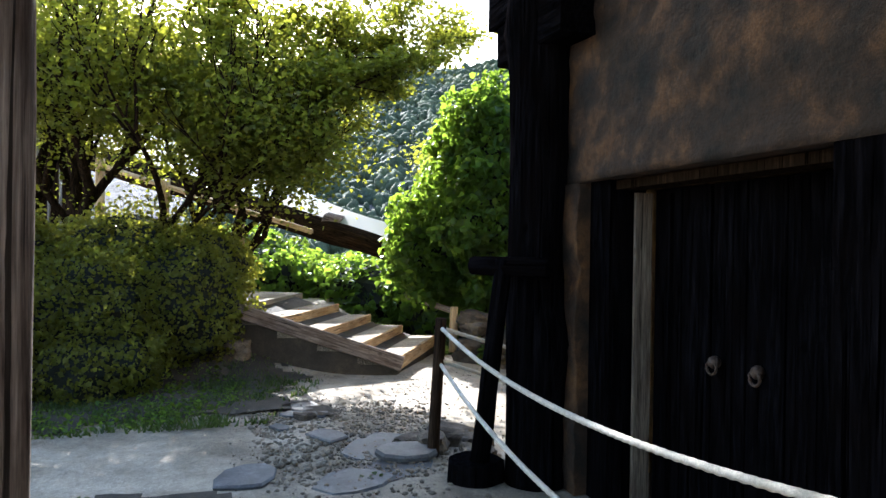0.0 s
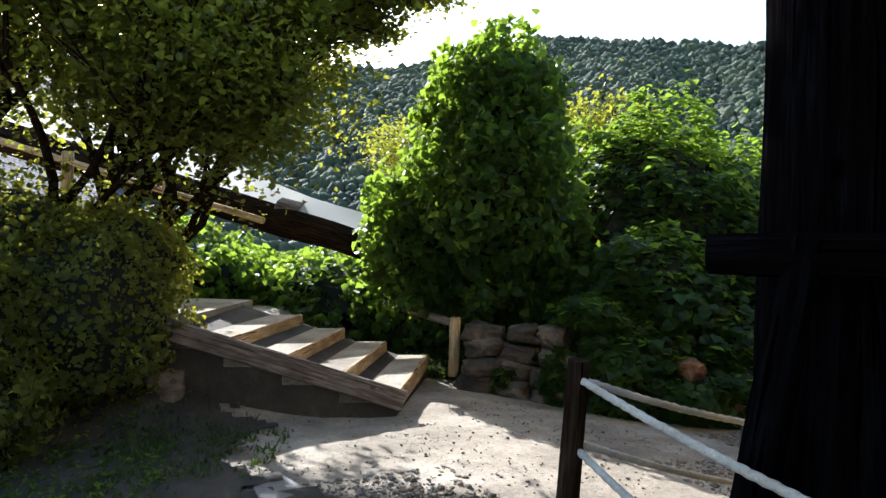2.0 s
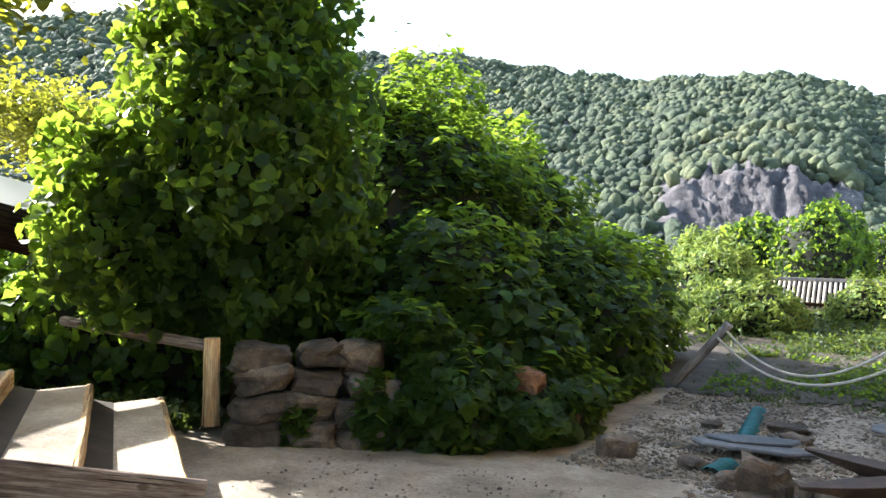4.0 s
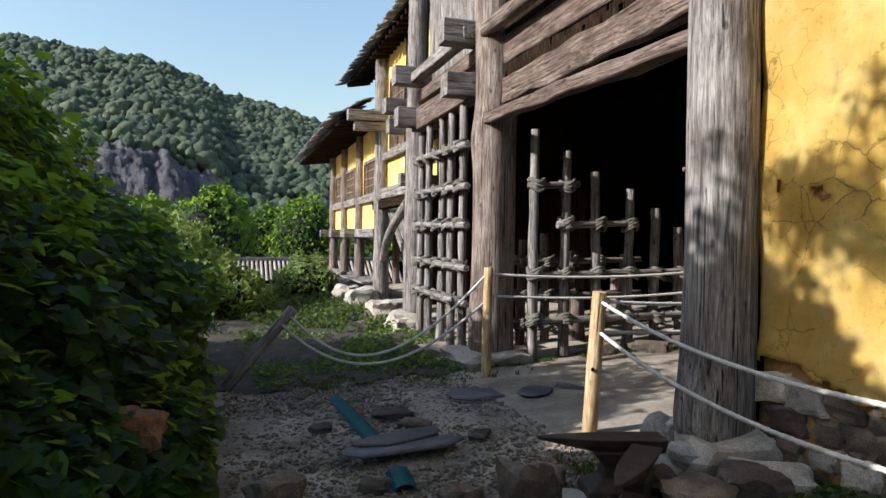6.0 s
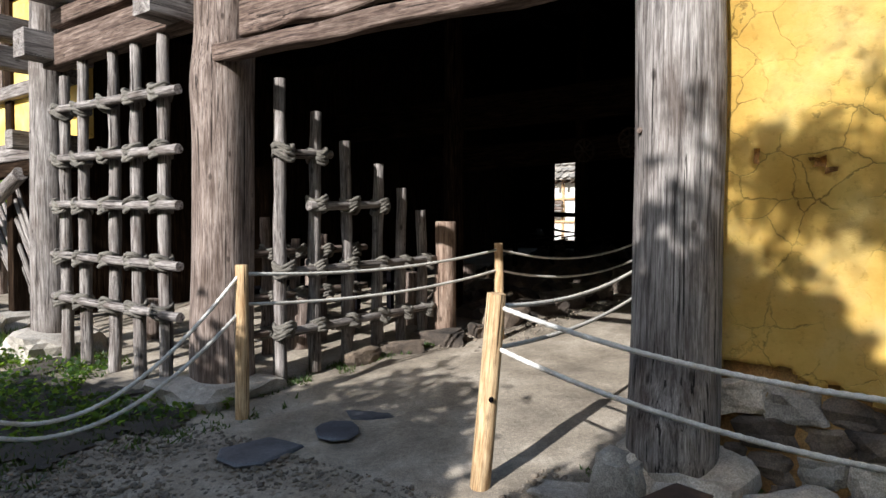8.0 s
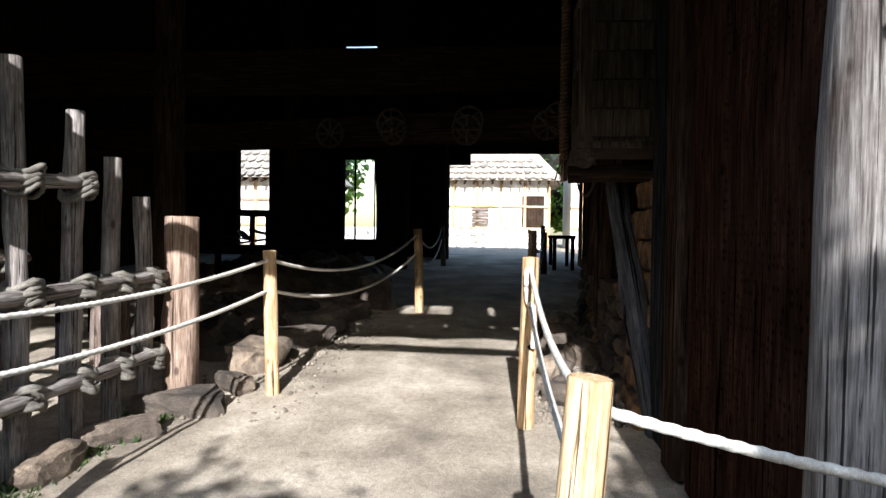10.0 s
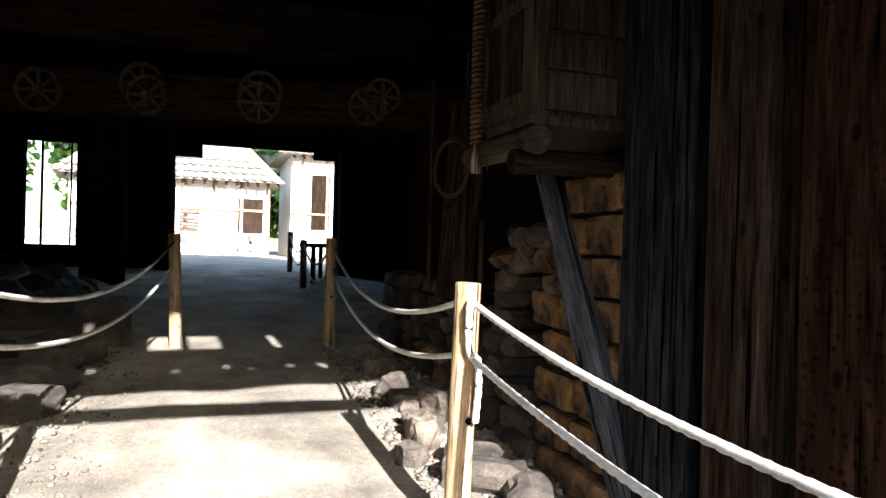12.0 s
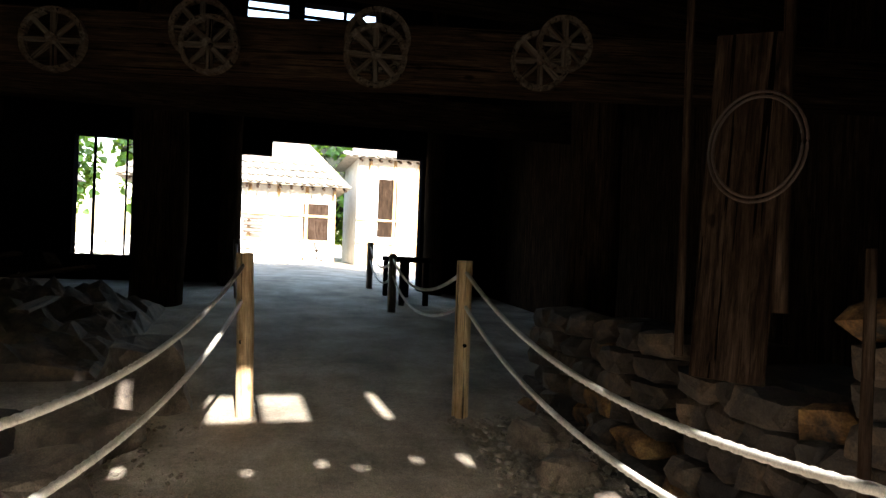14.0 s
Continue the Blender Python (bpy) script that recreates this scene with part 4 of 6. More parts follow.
def anvil(x, y, z, rot, s=1.0, label="rusty iron anvil with a pointed horn"):
    root = thing("anvil", (x, y, z), label, "anvil", "rusty anvils", Matrix.Translation((x, y, z)) @ Matrix.Rotation(rot, 4, "Z"))
    w = WM[root.name]
    prof = [(-.36, .0, .02), (-.2, .055, .05), (-.02, .085, .085), (.2, .095, .1), (.38, .1, .1), (.42, .095, .09)]
    bm = bmesh.new()
    rows = []
    for px, hw, th in prof:
        zt = 0.36
        hw = max(hw, .012)
        rows.append([bm.verts.new(c) for c in ((px * s, -hw * s, zt * s), (px * s, hw * s, zt * s), (px * s, hw * .5 * s, (zt - th) * s), (px * s, -hw * .5 * s, (zt - th) * s))])
    for a, b in zip(rows, rows[1:]):
        for k in range(4):
            bm.faces.new((a[k], a[(k + 1) % 4], b[(k + 1) % 4], b[k]))
    bm.faces.new(list(reversed(rows[0])))
    bm.faces.new(rows[-1])
    bmesh.ops.recalc_face_normals(bm, faces=bm.faces[:])
    bmesh.ops.bevel(bm, geom=bm.edges[:], offset=.005, segments=1, affect="EDGES")
    part("face_and_horn", bm, IRON, root, m=w)
    bm = bmesh.new()
    lv = [(.2, .15, 0), (.19, .14, .06), (.09, .07, .12), (.08, .06, .19), (.15, .08, .275)]
    rows = []
    for hx, hy, zz in lv:
        rows.append([bm.verts.new(((.12 + sx * hx) * s, sy * hy * s, zz * s)) for sx, sy in ((-1, -1), (1, -1), (1, 1), (-1, 1))])
    for a, b in zip(rows, rows[1:]):
        for k in range(4):
            bm.faces.new((a[k], a[(k + 1) % 4], b[(k + 1) % 4], b[k]))
    bm.faces.new(list(reversed(rows[0])))
    bm.faces.new(rows[-1])
    bmesh.ops.bevel(bm, geom=bm.edges[:], offset=.006, segments=1, affect="EDGES")
    part("foot", bm, IRON, root, m=w)


anvil(0.46, 5.17, 0.06, -.28, 1.0)
anvil(0.40, 4.70, 0.06, .75, .95)


def stones(name, spots, label, cat, mat=STONE, kind_mesh="rock", group=""):
    for i, s in enumerate(spots):
        x, y, sx, sy, sz = s[:5]
        z = s[5] if len(s) > 5 else g(x, y) + sz * 0.3
        a = (i * 2.4) % 6.28 if len(s) < 7 else s[6]
        me = rock_mesh((sx, sy, sz), i + int(x * 10) + 5) if kind_mesh == "rock" else slab_mesh(sx * 2, sy * 2, sz, i + 3)
        tagged(link(name, me, mat, None, Matrix.Translation((x, y, z)) @ Matrix.Rotation(a, 4, "Z")), label, cat, group)


stones("slate_slab", [(0.74, 8.0, .3, .25, .03, -.0), (1.87, 7.91, .26, .2, .02, .04), (2.52, 7.77, .3, .22, .02, .06), (1.36, 7.82, .24, .17, .02, .04), (-.8, 1.0, .34, .18, .02, .245), (-.42, 6.5, .5, .16, .03, .02, .1), (-.4, 6.62, .42, .14, .025, .05, .3), (-2.35, 5.65, .22, .15, .03, -.1),
                      (.35, 1.0, .2, .14, .03), (.8, 1.25, .32, .2, .05, .26), (1.3, 1.4, .34, .24, .05, .26), (-.55, .92, .24, .12, .02), (-.1, .65, .12, .08, .02), (1.25, .3, .26, .2, .03), (1.55, .95, .3, .22, .05, .28), (1.1, 1.5, .26, .2, .05, .32), (.62, 1.5, .28, .18, .06, .25)],
       "blue-grey broken slate slab lying flat on the ground", "slate slab", SLATE, "slab", "slate slabs")
stones("rock", [(-.09, 4.95, .17, .14, .26), (.28, 5.5, .12, .1, .1), (.8, 5.0, .14, .12, .1), (.15, 5.6, .13, .1, .09), (-.35, 5.4, .13, .1, .09), (-.75, 5.9, .1, .09, .06), (-.1, 4.75, .14, .12, .09), (1.1, 4.6, .14, .2, .14), (.75, 4.6, .2, .16, .12),
                (.95, 1.75, .16, .12, .1), (.8, 1.6, .13, .1, .07), (1.35, 2.0, .14, .14, .08), (-1.4, 5.9, .17, .12, .14), (-3.3, .42, .2, .16, .15), (-.4, .9, .08, .1, .05), (1.0, 2.1, .14, .1, .08), (.75, 1.98, .2, .14, .1), (-.2, 7.6, .2, .14, .05), (-.1, 7.2, .14, .1, .05), (-.9, 7.4, .12, .1, .04), (.3, 6.7, .12, .08, .04)],
       "rough brown fieldstone lying on the earth", "rock", STONE, "rock", "loose stones")
stones("pale_rock", [(1.22, 5.55, .12, .14, .26, .12), (1.3, 5.2, .22, .22, .16), (1.25, 5.85, .22, .14, .05), (1.35, 4.7, .16, .24, .13), (1.05, 5.3, .2, .16, .08)], "sunlit pale boulder beside the gate post", "rock", PALE)
stones("stone_slab", [(.28, 4.85, .2, .42, .08, .0, .15)], "long pale stone slab under the anvils", "stone", PALE)

# rubble base of the yellow wall
base = thing("wall_base", (1.7, 3.6, 0), "", "")
tagged(base, kind="structure")
k = 0
for row in range(4):
    y = 2.5 + row * .13
    while y < 5.05:
        w = random.uniform(.13, .36)
        link("stone", rock_mesh((.13, w / 2 + .012, .1), 200 + k, 3, .34, .6), PALE if random.random() < .4 else STONE, base, Matrix.Translation((1.785 + random.uniform(-.03, .03), y + w / 2, .14 + .175 * row)) @ Matrix.Rotation(random.uniform(-.15, .15), 4, "X"))
        y += w
        k += 1

# kerb stones along the passage
stones("kerb_stone", [(3.0, 9.1, .25, .1, .12), (3.6, 9.05, .3, .1, .1), (4.2, 8.95, .35, .16, .12), (4.75, 8.75, .2, .12, .12)], "sunlit pale boulder edging the passage floor", "stone", STONE)
log("short_post", (4.47, 9.08, .25), (4.47, 9.07, 1.66), .14, .12, W_OLDPINE, None, "stout smooth pale post stump in sunlight", "post", seg=22, rough=.04, knots=2)

# ---- stone wall under the vines ----
wall = thing("garden_wall", (-3.2, 4.8, .2), "", "")
tagged(wall, kind="structure")
p0, p1 = Vector((-3.95, 3.78, 0)), Vector((-2.75, 5.1, 0))
dr = (p1 - p0).normalized()
k = 0
rw = random.Random(12)
for row in range(4):
    s = rw.uniform(0, .18) + .05 * row
    while s < (p1 - p0).length * (1 - .08 * row):
        w = rw.uniform(.2, .5)
        h = rw.uniform(.115, .15)
        q = p0 + dr * (s + w / 2)
        link("stone", rock_mesh((w / 2 + .03, .2, h), 300 + k, 3, .34, .42), STONE, wall, Matrix.Translation((q.x - .05 * row + rw.uniform(-.05, .05), q.y + rw.uniform(-.05, .05), g(q.x, q.y) + .1 + .21 * row + rw.uniform(-.03, .03))) @ Matrix.Rotation(math.atan2(dr.y, dr.x) + rw.uniform(-.35, .35), 4, "Z") @ Matrix.Rotation(rw.uniform(-.14, .14), 4, "Y"))
        s += w + rw.uniform(.0, .04)
        k += 1
stones("wall_stone", [(-2.25, 5.75, .22, .14, .12, .5), (-2.3, 6.9, .16, .13, .12, .05), (-1.95, 6.15, .13, .11, .09, .1)], "reddish fieldstone showing among the trailing vines", "stone", CLAYSTONE)
log("short_post", (-4.2, 3.8, .2), (-4.22, 3.83, .93), .07, .065, W_POST, None, "short orange-brown wooden post at the end of the stone wall", "post")
log("fence_rail", (-4.22, 3.83, .86), (-6.2, 3.6, .95), .05, .05, W_BROWN, None, "round pale rail running back from the short post", "rail")

# ---- steps ----
# Dark earth whose colour also holds the shade by the steps and beds.
SOIL = mottled("shade_dark_soil", [(0.3, (0.02, 0.016, 0.012)), (0.6, (0.06, 0.046, 0.034)), (0.8, (0.12, 0.09, 0.065))], 3, 30)
st = thing("garden_steps", (-3.5, 2.6, .3), "broad earthen steps edged with pale boards and a reddish side board", "steps")
nose = Vector((-1.98, 1.17, 0))
asc = Vector((-.185, -.51, 0))
A0 = Vector((-2.62, 2.43, 0))
for i in range(4):
    a = A0 + asc * i
    zt = .42 + .17 * i
    beam("riser_board", (a.x, a.y, zt - .09), (a.x + nose.x, a.y + nose.y, zt - .09), .05, .18, W_POST, st, seed=i)
    bm = bmesh.new()
    pts = [a + asc * .03, a + nose + asc * .03, a + nose + asc, a + asc]
    lo = [bm.verts.new((p.x, p.y, zt - .1)) for p in pts]
    hi = [bm.verts.new((p.x, p.y, zt - .006)) for p in pts]
    bm.faces.new(hi)
    bm.faces.new(list(reversed(lo)))
    for k in range(4):
        bm.faces.new((lo[k], lo[(k + 1) % 4], hi[(k + 1) % 4], hi[k]))
    bmesh.ops.recalc_face_normals(bm, faces=bm.faces[:])
    part("tread", bm, EARTH, st)
e = A0 + asc * 4.6
beam("side_board", (A0.x + .05, A0.y + .06, .34), (e.x + .05, e.y, .34 + .17 * 4.6), .05, .2, W_BROWN, st)
bm = bmesh.new()
tri = [A0 + Vector((0, 0, .1)), A0 + Vector((0, 0, .30)), e + Vector((0, 0, .30 + .17 * 4.6)), e + Vector((0, 0, .1))]
s0 = [bm.verts.new(p) for p in tri]
s1 = [bm.verts.new(p + nose) for p in tri]
bm.faces.new(s0)
bm.faces.new(list(reversed(s1)))
for k in range(4):
    bm.faces.new((s0[k], s1[k], s1[(k + 1) % 4], s0[(k + 1) % 4]))
bmesh.ops.recalc_face_normals(bm, faces=bm.faces[:])
# The fill is coloured dark for the shaded side of the steps.
part("step_fill", bm, SOIL, st)
bm = bmesh.new()
a, b2 = A0 + asc * 4, A0 + asc * 4 + nose
pl = [a, b2 + Vector((-.4, 0, 0)), b2 + asc * 5 + Vector((-1.5, -1, 0)), a + asc * 5 + Vector((-1.2, -1, 0))]
hi = [bm.verts.new((p.x, p.y, 1.08)) for p in pl]
lo = [bm.verts.new((p.x, p.y, .3)) for p in pl]
bm.faces.new(hi)
for k in range(4):
    bm.faces.new((lo[k], lo[(k + 1) % 4], hi[(k + 1) % 4], hi[k]))
bmesh.ops.recalc_face_normals(bm, faces=bm.faces[:])
build("terrace", bm, EARTH)

# ---- long roofed log flume across the slope ----
def along(az, el, d, eye=(6.02, .05, 1.94)):
    return Vector((eye[0] - math.sin(radians(az)) * d, eye[1] + math.cos(radians(az)) * d, eye[2] + math.tan(radians(el)) * d))


fa, fb = along(101, 7.9, 18.5), along(74, .1, 12.8)
ta, tb = along(101, 10.6, 18.5), along(74, 1.9, 12.8)
fb, tb = fa.lerp(fb, 1.17), ta.lerp(tb, 1.17) - Vector((0, 0, .08))
fl = thing("covered_log", fa, "long sloping dark log trough under a bright pale sheet", "log structure")
log("trough", fa - Vector((0, 0, .33)), fb - Vector((0, 0, .2)), .31, .2, W_DARK, fl, seg=20)
log("collar", along(80.9, 1.55, 13.75), along(79.6, 1.2, 13.65), .29, .29, W_BROWN, fl, seg=20)
bm = bmesh.new()
rows = []
for i in range(25):
    t = i / 24
    lo_, hi_ = fa.lerp(fb, t), ta.lerp(tb, t)
    rows.append([bm.verts.new(lo_.lerp(hi_, u) + Vector((-.5 * u + .05 * math.sin(i * 1.3 + u * 2), 0, -.06 * math.sin(t * 3.14 * 6) * u))) for u in (0, .33, .66, 1)])
for a_, b_ in zip(rows, rows[1:]):
    for k in range(3):
        f_ = bm.faces.new((a_[k], b_[k], b_[k + 1], a_[k + 1]))
        f_.smooth = True
part("cover_sheet", bm, SHEET, fl)
ra, rb = along(98.4, 5.8, 16.0), along(82.0, 1.0, 12.6)
rail = thing("hand_rail", ra, "yellow-brown round wooden handrail on squared posts", "handrail")
log("rail_bar", ra, rb, .055, .05, W_POST, rail)
for t in (0.02, .35, .7):
    p = ra.lerp(rb, t)
    log("rail_post", (p.x, p.y, g(p.x, p.y) - .1), p + Vector((0, 0, .15)), .1, .09, W_POST, rail)

# hut up the slope with a grey roof
hut = thing("hut", (-14.5, -5.5, 2.0), "grey plank hut with a steep pale grey roof up the slope", "hut")
for k in range(14):
    beam("wall_board", (-13.3, -7.0 + k * .26, 1.0), (-13.3, -7.0 + k * .26, 5.0), .25, .05, W_GREY, hut, seed=k)
box("wall_body", (-17.0, -7.1, 1.0), (-13.35, -3.5, 4.9), W_DARK, hut)
for r_ in range(7):
    for k in range(9):
        link("roof_board", slab_mesh(.75, .5, .05, r_ * 9 + k, 7), THATCH, hut, Matrix.Translation((-12.9 - r_ * .35, -7.3 + k * .46 + (r_ % 2) * .2, 4.9 + r_ * .26)) @ Matrix.Rotation(.55, 4, "Y"))
# details on the fence posts
for nm in "GIJKHF":
    p = PT[nm]
    log("peg_hole", (p.x - .062, p.y, p.z - .62), (p.x - .05, p.y, p.z - .62), .016, .016, W_BLACK, None, "dark peg hole bored in the pale rope post", "hole", "peg holes", seg=8, rings=1)
p = PT["I"]
tagged(link("rope", rope_mesh([(p.x - .075, p.y + .012, p.z - .07), (p.x - .1, p.y + .03, p.z - .1), (p.x - .095, p.y + .03, p.z - .2), (p.x - .085, p.y + .02, p.z - .31), (p.x - .09, p.y - .02, p.z - .33), (p.x - .088, p.y - .03, p.z - .45), (p.x - .08, p.y - .02, p.z - .62)], .0165), ROPE, None), "loose white rope end hanging down the post", "rope", "fence ropes")

# ---- leaves and trees ----
def surface_pts(blobs, n, rng, zmin=None, inward=0.25, bias=None):
    """Random points near the surface of a union of rounded masses, with outward normals."""
    P, N = [], []
    w = np.array([b[3] * b[4] + b[4] * b[5] + b[3] * b[5] for b in blobs])
    w = w / w.sum()
    for b, k in zip(blobs, rng.multinomial(int(n * 1.6), w)):
        d = rng.normal(size=(k, 3))
        d /= np.linalg.norm(d, axis=1, keepdims=True)
        rad = 1 - inward * rng.random(k) ** 2
        lump = np.array([1 + .34 * noise.noise((q[0] * 2.2 + b[0], q[1] * 2.2, q[2] * 2.2)) + .16 * noise.noise((q[0] * 6 + b[0], q[1] * 6, q[2] * 6)) for q in d])
        rad = np.where(rng.random(k) < .05, rad * rng.uniform(1.0, 1.16, k), rad)
        sc = np.array(b[3:6])
        p = np.array(b[:3]) + d * sc * (rad * lump)[:, None]
        nn = d / sc
        keep = np.ones(k, bool)
        for c in blobs:
            if c is b:
                continue
            q = (p - np.array(c[:3])) / (np.array(c[3:6]) * .82)
            keep &= (q * q).sum(1) > 1
        P.append(p[keep])
        N.append(nn[keep])
    P, N = np.concatenate(P), np.concatenate(N)
    N /= np.linalg.norm(N, axis=1, keepdims=True)
    gz = np.array([g(a, b) for a, b in P[:, :2]])
    k = P[:, 2] > gz - 0.02
    P, N = P[k], N[k]
    o = rng.permutation(len(P))[:n]
    return P[o], N[o]


# Dark lumps set behind the leaves as the shade between them.
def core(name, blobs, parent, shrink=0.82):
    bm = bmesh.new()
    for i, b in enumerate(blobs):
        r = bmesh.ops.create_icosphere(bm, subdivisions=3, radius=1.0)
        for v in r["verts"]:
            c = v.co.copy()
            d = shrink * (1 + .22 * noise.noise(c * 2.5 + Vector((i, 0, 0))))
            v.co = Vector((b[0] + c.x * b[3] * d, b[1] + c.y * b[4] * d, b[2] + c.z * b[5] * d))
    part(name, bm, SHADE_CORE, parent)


def leaf_thing(name, blobs, n, size, mat, label, cat, seed, up=0.5, inward=.25, length=1.0, shrink=.82, with_core=True, spread=.8):
    r = np.random.default_rng(seed)
    P, N = surface_pts(blobs, n, r, inward=inward)
    N = N + r.normal(size=N.shape) * spread + np.array([0, 0, up])
    b = blobs[0]
    root = thing(name, (b[0], b[1], g(b[0], b[1])), label, cat)
    ob = link("leaves", leaf_mesh("leaves", P, N, size, mat, r, length), None, root)
    ob["kind"] = "stuff"
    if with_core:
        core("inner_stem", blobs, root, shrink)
    return root


TALL = [(-5.3, 3.75, 1.9, .75, .8, 1.0), (-4.9, 4.8, 1.5, 1.0, .85, 1.1), (-4.75, 4.5, 2.6, 1.3, 1.1, 1.4), (-4.85, 4.7, 3.65, 1.05, .95, 1.15), (-4.6, 5.2, 1.9, .8, .8, 1.2)]
leaf_thing("vine_covered_tree", TALL, 19000, .108, L_KUDZU, "tall tree wrapped in bright green broad-leaved vines", "tree", 11, shrink=.55, inward=.45, spread=1.3)
MASS = [(-4.9, 7.4, 1.6, 1.7, 1.6, 2.35), (-4.3, 9.3, 1.55, 1.25, 1.6, 1.85), (-3.4, 6.3, .8, 1.0, 1.1, 1.3), (-3.0, 8.5, .7, 1.1, 1.6, 1.3), (-3.5, 10.8, .7, 1.3, 1.7, 1.4), (-3.1, 6.9, .5, .95, 1.4, 1.0), (-5.6, 8.4, 2.3, 1.3, 1.5, 1.5)]
leaf_thing("vine_bank", MASS, 42000, .115, L_KUDZU, "large mound smothered in dark green broad-leaved vines", "shrub", 12, up=1.5, spread=.5)
LOW = [(-2.75, 5.15, .35, .5, .5, .5), (-2.45, 6.3, .1, .7, 1.1, .6), (-2.55, 7.8, .0, .55, 1.0, .45), (-2.85, 5.7, .4, .55, .75, .65), (-2.8, 9.6, .1, .65, .9, .5), (-3.1, 4.6, .2, .16, .2, .45), (-3.5, 4.15, .2, .12, .14, .3), (-3.0, 5.0, 1.05, .35, .35, .16), (-3.3, 5.2, .95, .5, .45, .3)]
leaf_thing("trailing_vines", LOW, 17000, .105, L_KUDZU, "dark green vines trailing over stones onto the path", "vines", 13, up=1.6, spread=.5)
BEHIND = [(-7.5, 5.2, .7, 2.2, 1.8, 1.6), (-9.5, 3.4, .7, 2.3, 1.7, 1.0), (-10.5, .6, 1.2, 2.2, 2.0, 1.1), (-8.0, 8.5, 1.2, 2.4, 2.4, 1.6)]
leaf_thing("undergrowth", BEHIND, 22000, .14, L_KUDZU, "dark green leafy undergrowth beyond the steps", "shrub", 14)
HEDGE = [(-3.1, -1.5, .9, 1.2, 1.2, 1.0), (-3.5, -.35, 1.1, .95, .95, .95), (-2.7, -2.6, 1.0, 1.3, 1.2, 1.0), (-4.4, -1.0, 1.7, 1.1, 1.2, .75), (-4.0, .0, 1.6, .7, .7, .6), (-3.4, -2.4, 1.7, .8, .8, .7), (-2.4, -1.2, .5, .8, .8, .6)]
leaf_thing("leafy_hedge", HEDGE, 40000, .048, L_HEDGE, "dense small-leaved hedge bush lit from behind", "bush", 15, up=.2, inward=.32, shrink=.77)
leaf_thing("willow_bush", [(-2.9, 17.5, .6, 1.3, 1.3, 1.3), (-2.0, 16.5, .3, 1.2, 1.2, .8), (-3.3, 18.5, 1.2, .9, .9, 1.1)], 14000, .05, L_BUSH, "light green bush with narrow leaves", "bush", 16, length=3.0, up=.3)
leaf_thing("small_bush", [(.3, 19.0, .3, .8, .8, .8)], 3500, .07, L_BUSH, "small yellow-green bush by the tiled wall", "bush", 17)


def branch(bm, p, d, r, ln, depth, rnd, tips):
    """A tapering limb that forks."""
    n = 5
    pts = [p.copy()]
    dd = d.copy()
    for i in range(n):
        dd = (dd + Vector((rnd.uniform(-.16, .16), rnd.uniform(-.16, .16), rnd.uniform(-.04, .12)))).normalized()
        pts.append(pts[-1] + dd * ln / n)
    seg = 8 if r > .03 else 5
    rows = []
    for i, q in enumerate(pts):
        rr = r * (1 - .45 * i / n)
        u = dd.orthogonal().normalized()
        v = dd.cross(u)
        rows.append([bm.verts.new(q + (u * math.cos(a * 6.2832 / seg) + v * math.sin(a * 6.2832 / seg)) * rr) for a in range(seg)])
    for a, b in zip(rows, rows[1:]):
        for k in range(seg):
            f = bm.faces.new((a[k], a[(k + 1) % seg], b[(k + 1) % seg], b[k]))
            f.smooth = True
    if depth == 0:
        tips.append(pts[-1])
        tips.append(pts[-3])
        return
    for k in range(3 if depth > 1 else 4):
        nd_ = (dd + Vector((rnd.uniform(-1, 1), rnd.uniform(-1, 1), rnd.uniform(-.25, .5))) * .75).normalized()
        branch(bm, pts[-1 - (k % 3)].copy(), nd_, r * .6, ln * rnd.uniform(.6, .8), depth - 1, rnd, tips)
    tips.append(pts[-1])


def maple(name, base, dirs, ln, r, seed, nleaf, label, size=.05, spread=.5, depth=3, squash=.45, mat=None, drop_=0.0):
    rnd = random.Random(seed)
    bm = bmesh.new()
    tips = []
    b = Vector((base[0], base[1], g(*base) - .1))
    for d in dirs:
        branch(bm, b, Vector(d).normalized(), r, ln, depth, rnd, tips)
    root = thing(name, b, label, "tree")
    part("trunk", bm, W_DARK, root)
    rg = np.random.default_rng(seed)
    T = np.array([t[:] for t in tips])
    idx = rg.integers(0, len(T), nleaf)
    P = T[idx] + rg.normal(size=(nleaf, 3)) * np.array([spread, spread, spread * squash]) - np.array([0, 0, drop_]) * rg.random((nleaf, 1))
    k = P[:, 2] > 1.9
    P = P[k]
    P = P[(P[:, 1] < 1.7) | (P[:, 2] > 4.6) | (rg.random(len(P)) < .4)]
    N = rg.normal(size=P.shape) * .55 + np.array([0, 0, 1.0])
    ob = link("crown", leaf_mesh("crown", P, N, size, mat or L_MAPLE, rg), None, root)
    ob["kind"] = "stuff"


tr = bpy.data.objects["vine_covered_tree"]
log("trunk", (-4.9, 4.7, .1), (-4.75, 4.6, 3.2), .1, .07, W_DARK, tr, knots=2)

maple("maple_tree", (-5.6, -2.2), [(.15, -.35, 1), (.35, .3, 1), (-.3, .3, 1)], 2.1, .13, 3, 30000, "spreading maple with several dark trunks and fine green leaves", .06, .36, depth=4, squash=.35, drop_=.7)
maple("maple_tree", (-5.2, -.6), [(.3, .75, 1), (.05, .4, 1), (.2, 1.0, .75), (.5, .1, .9), (0, .5, 1.7)], 1.95, .08, 5, 36000, "slender leaning maple with fine yellow-green leaves", .06, .36, depth=4, squash=.35, drop_=.7)


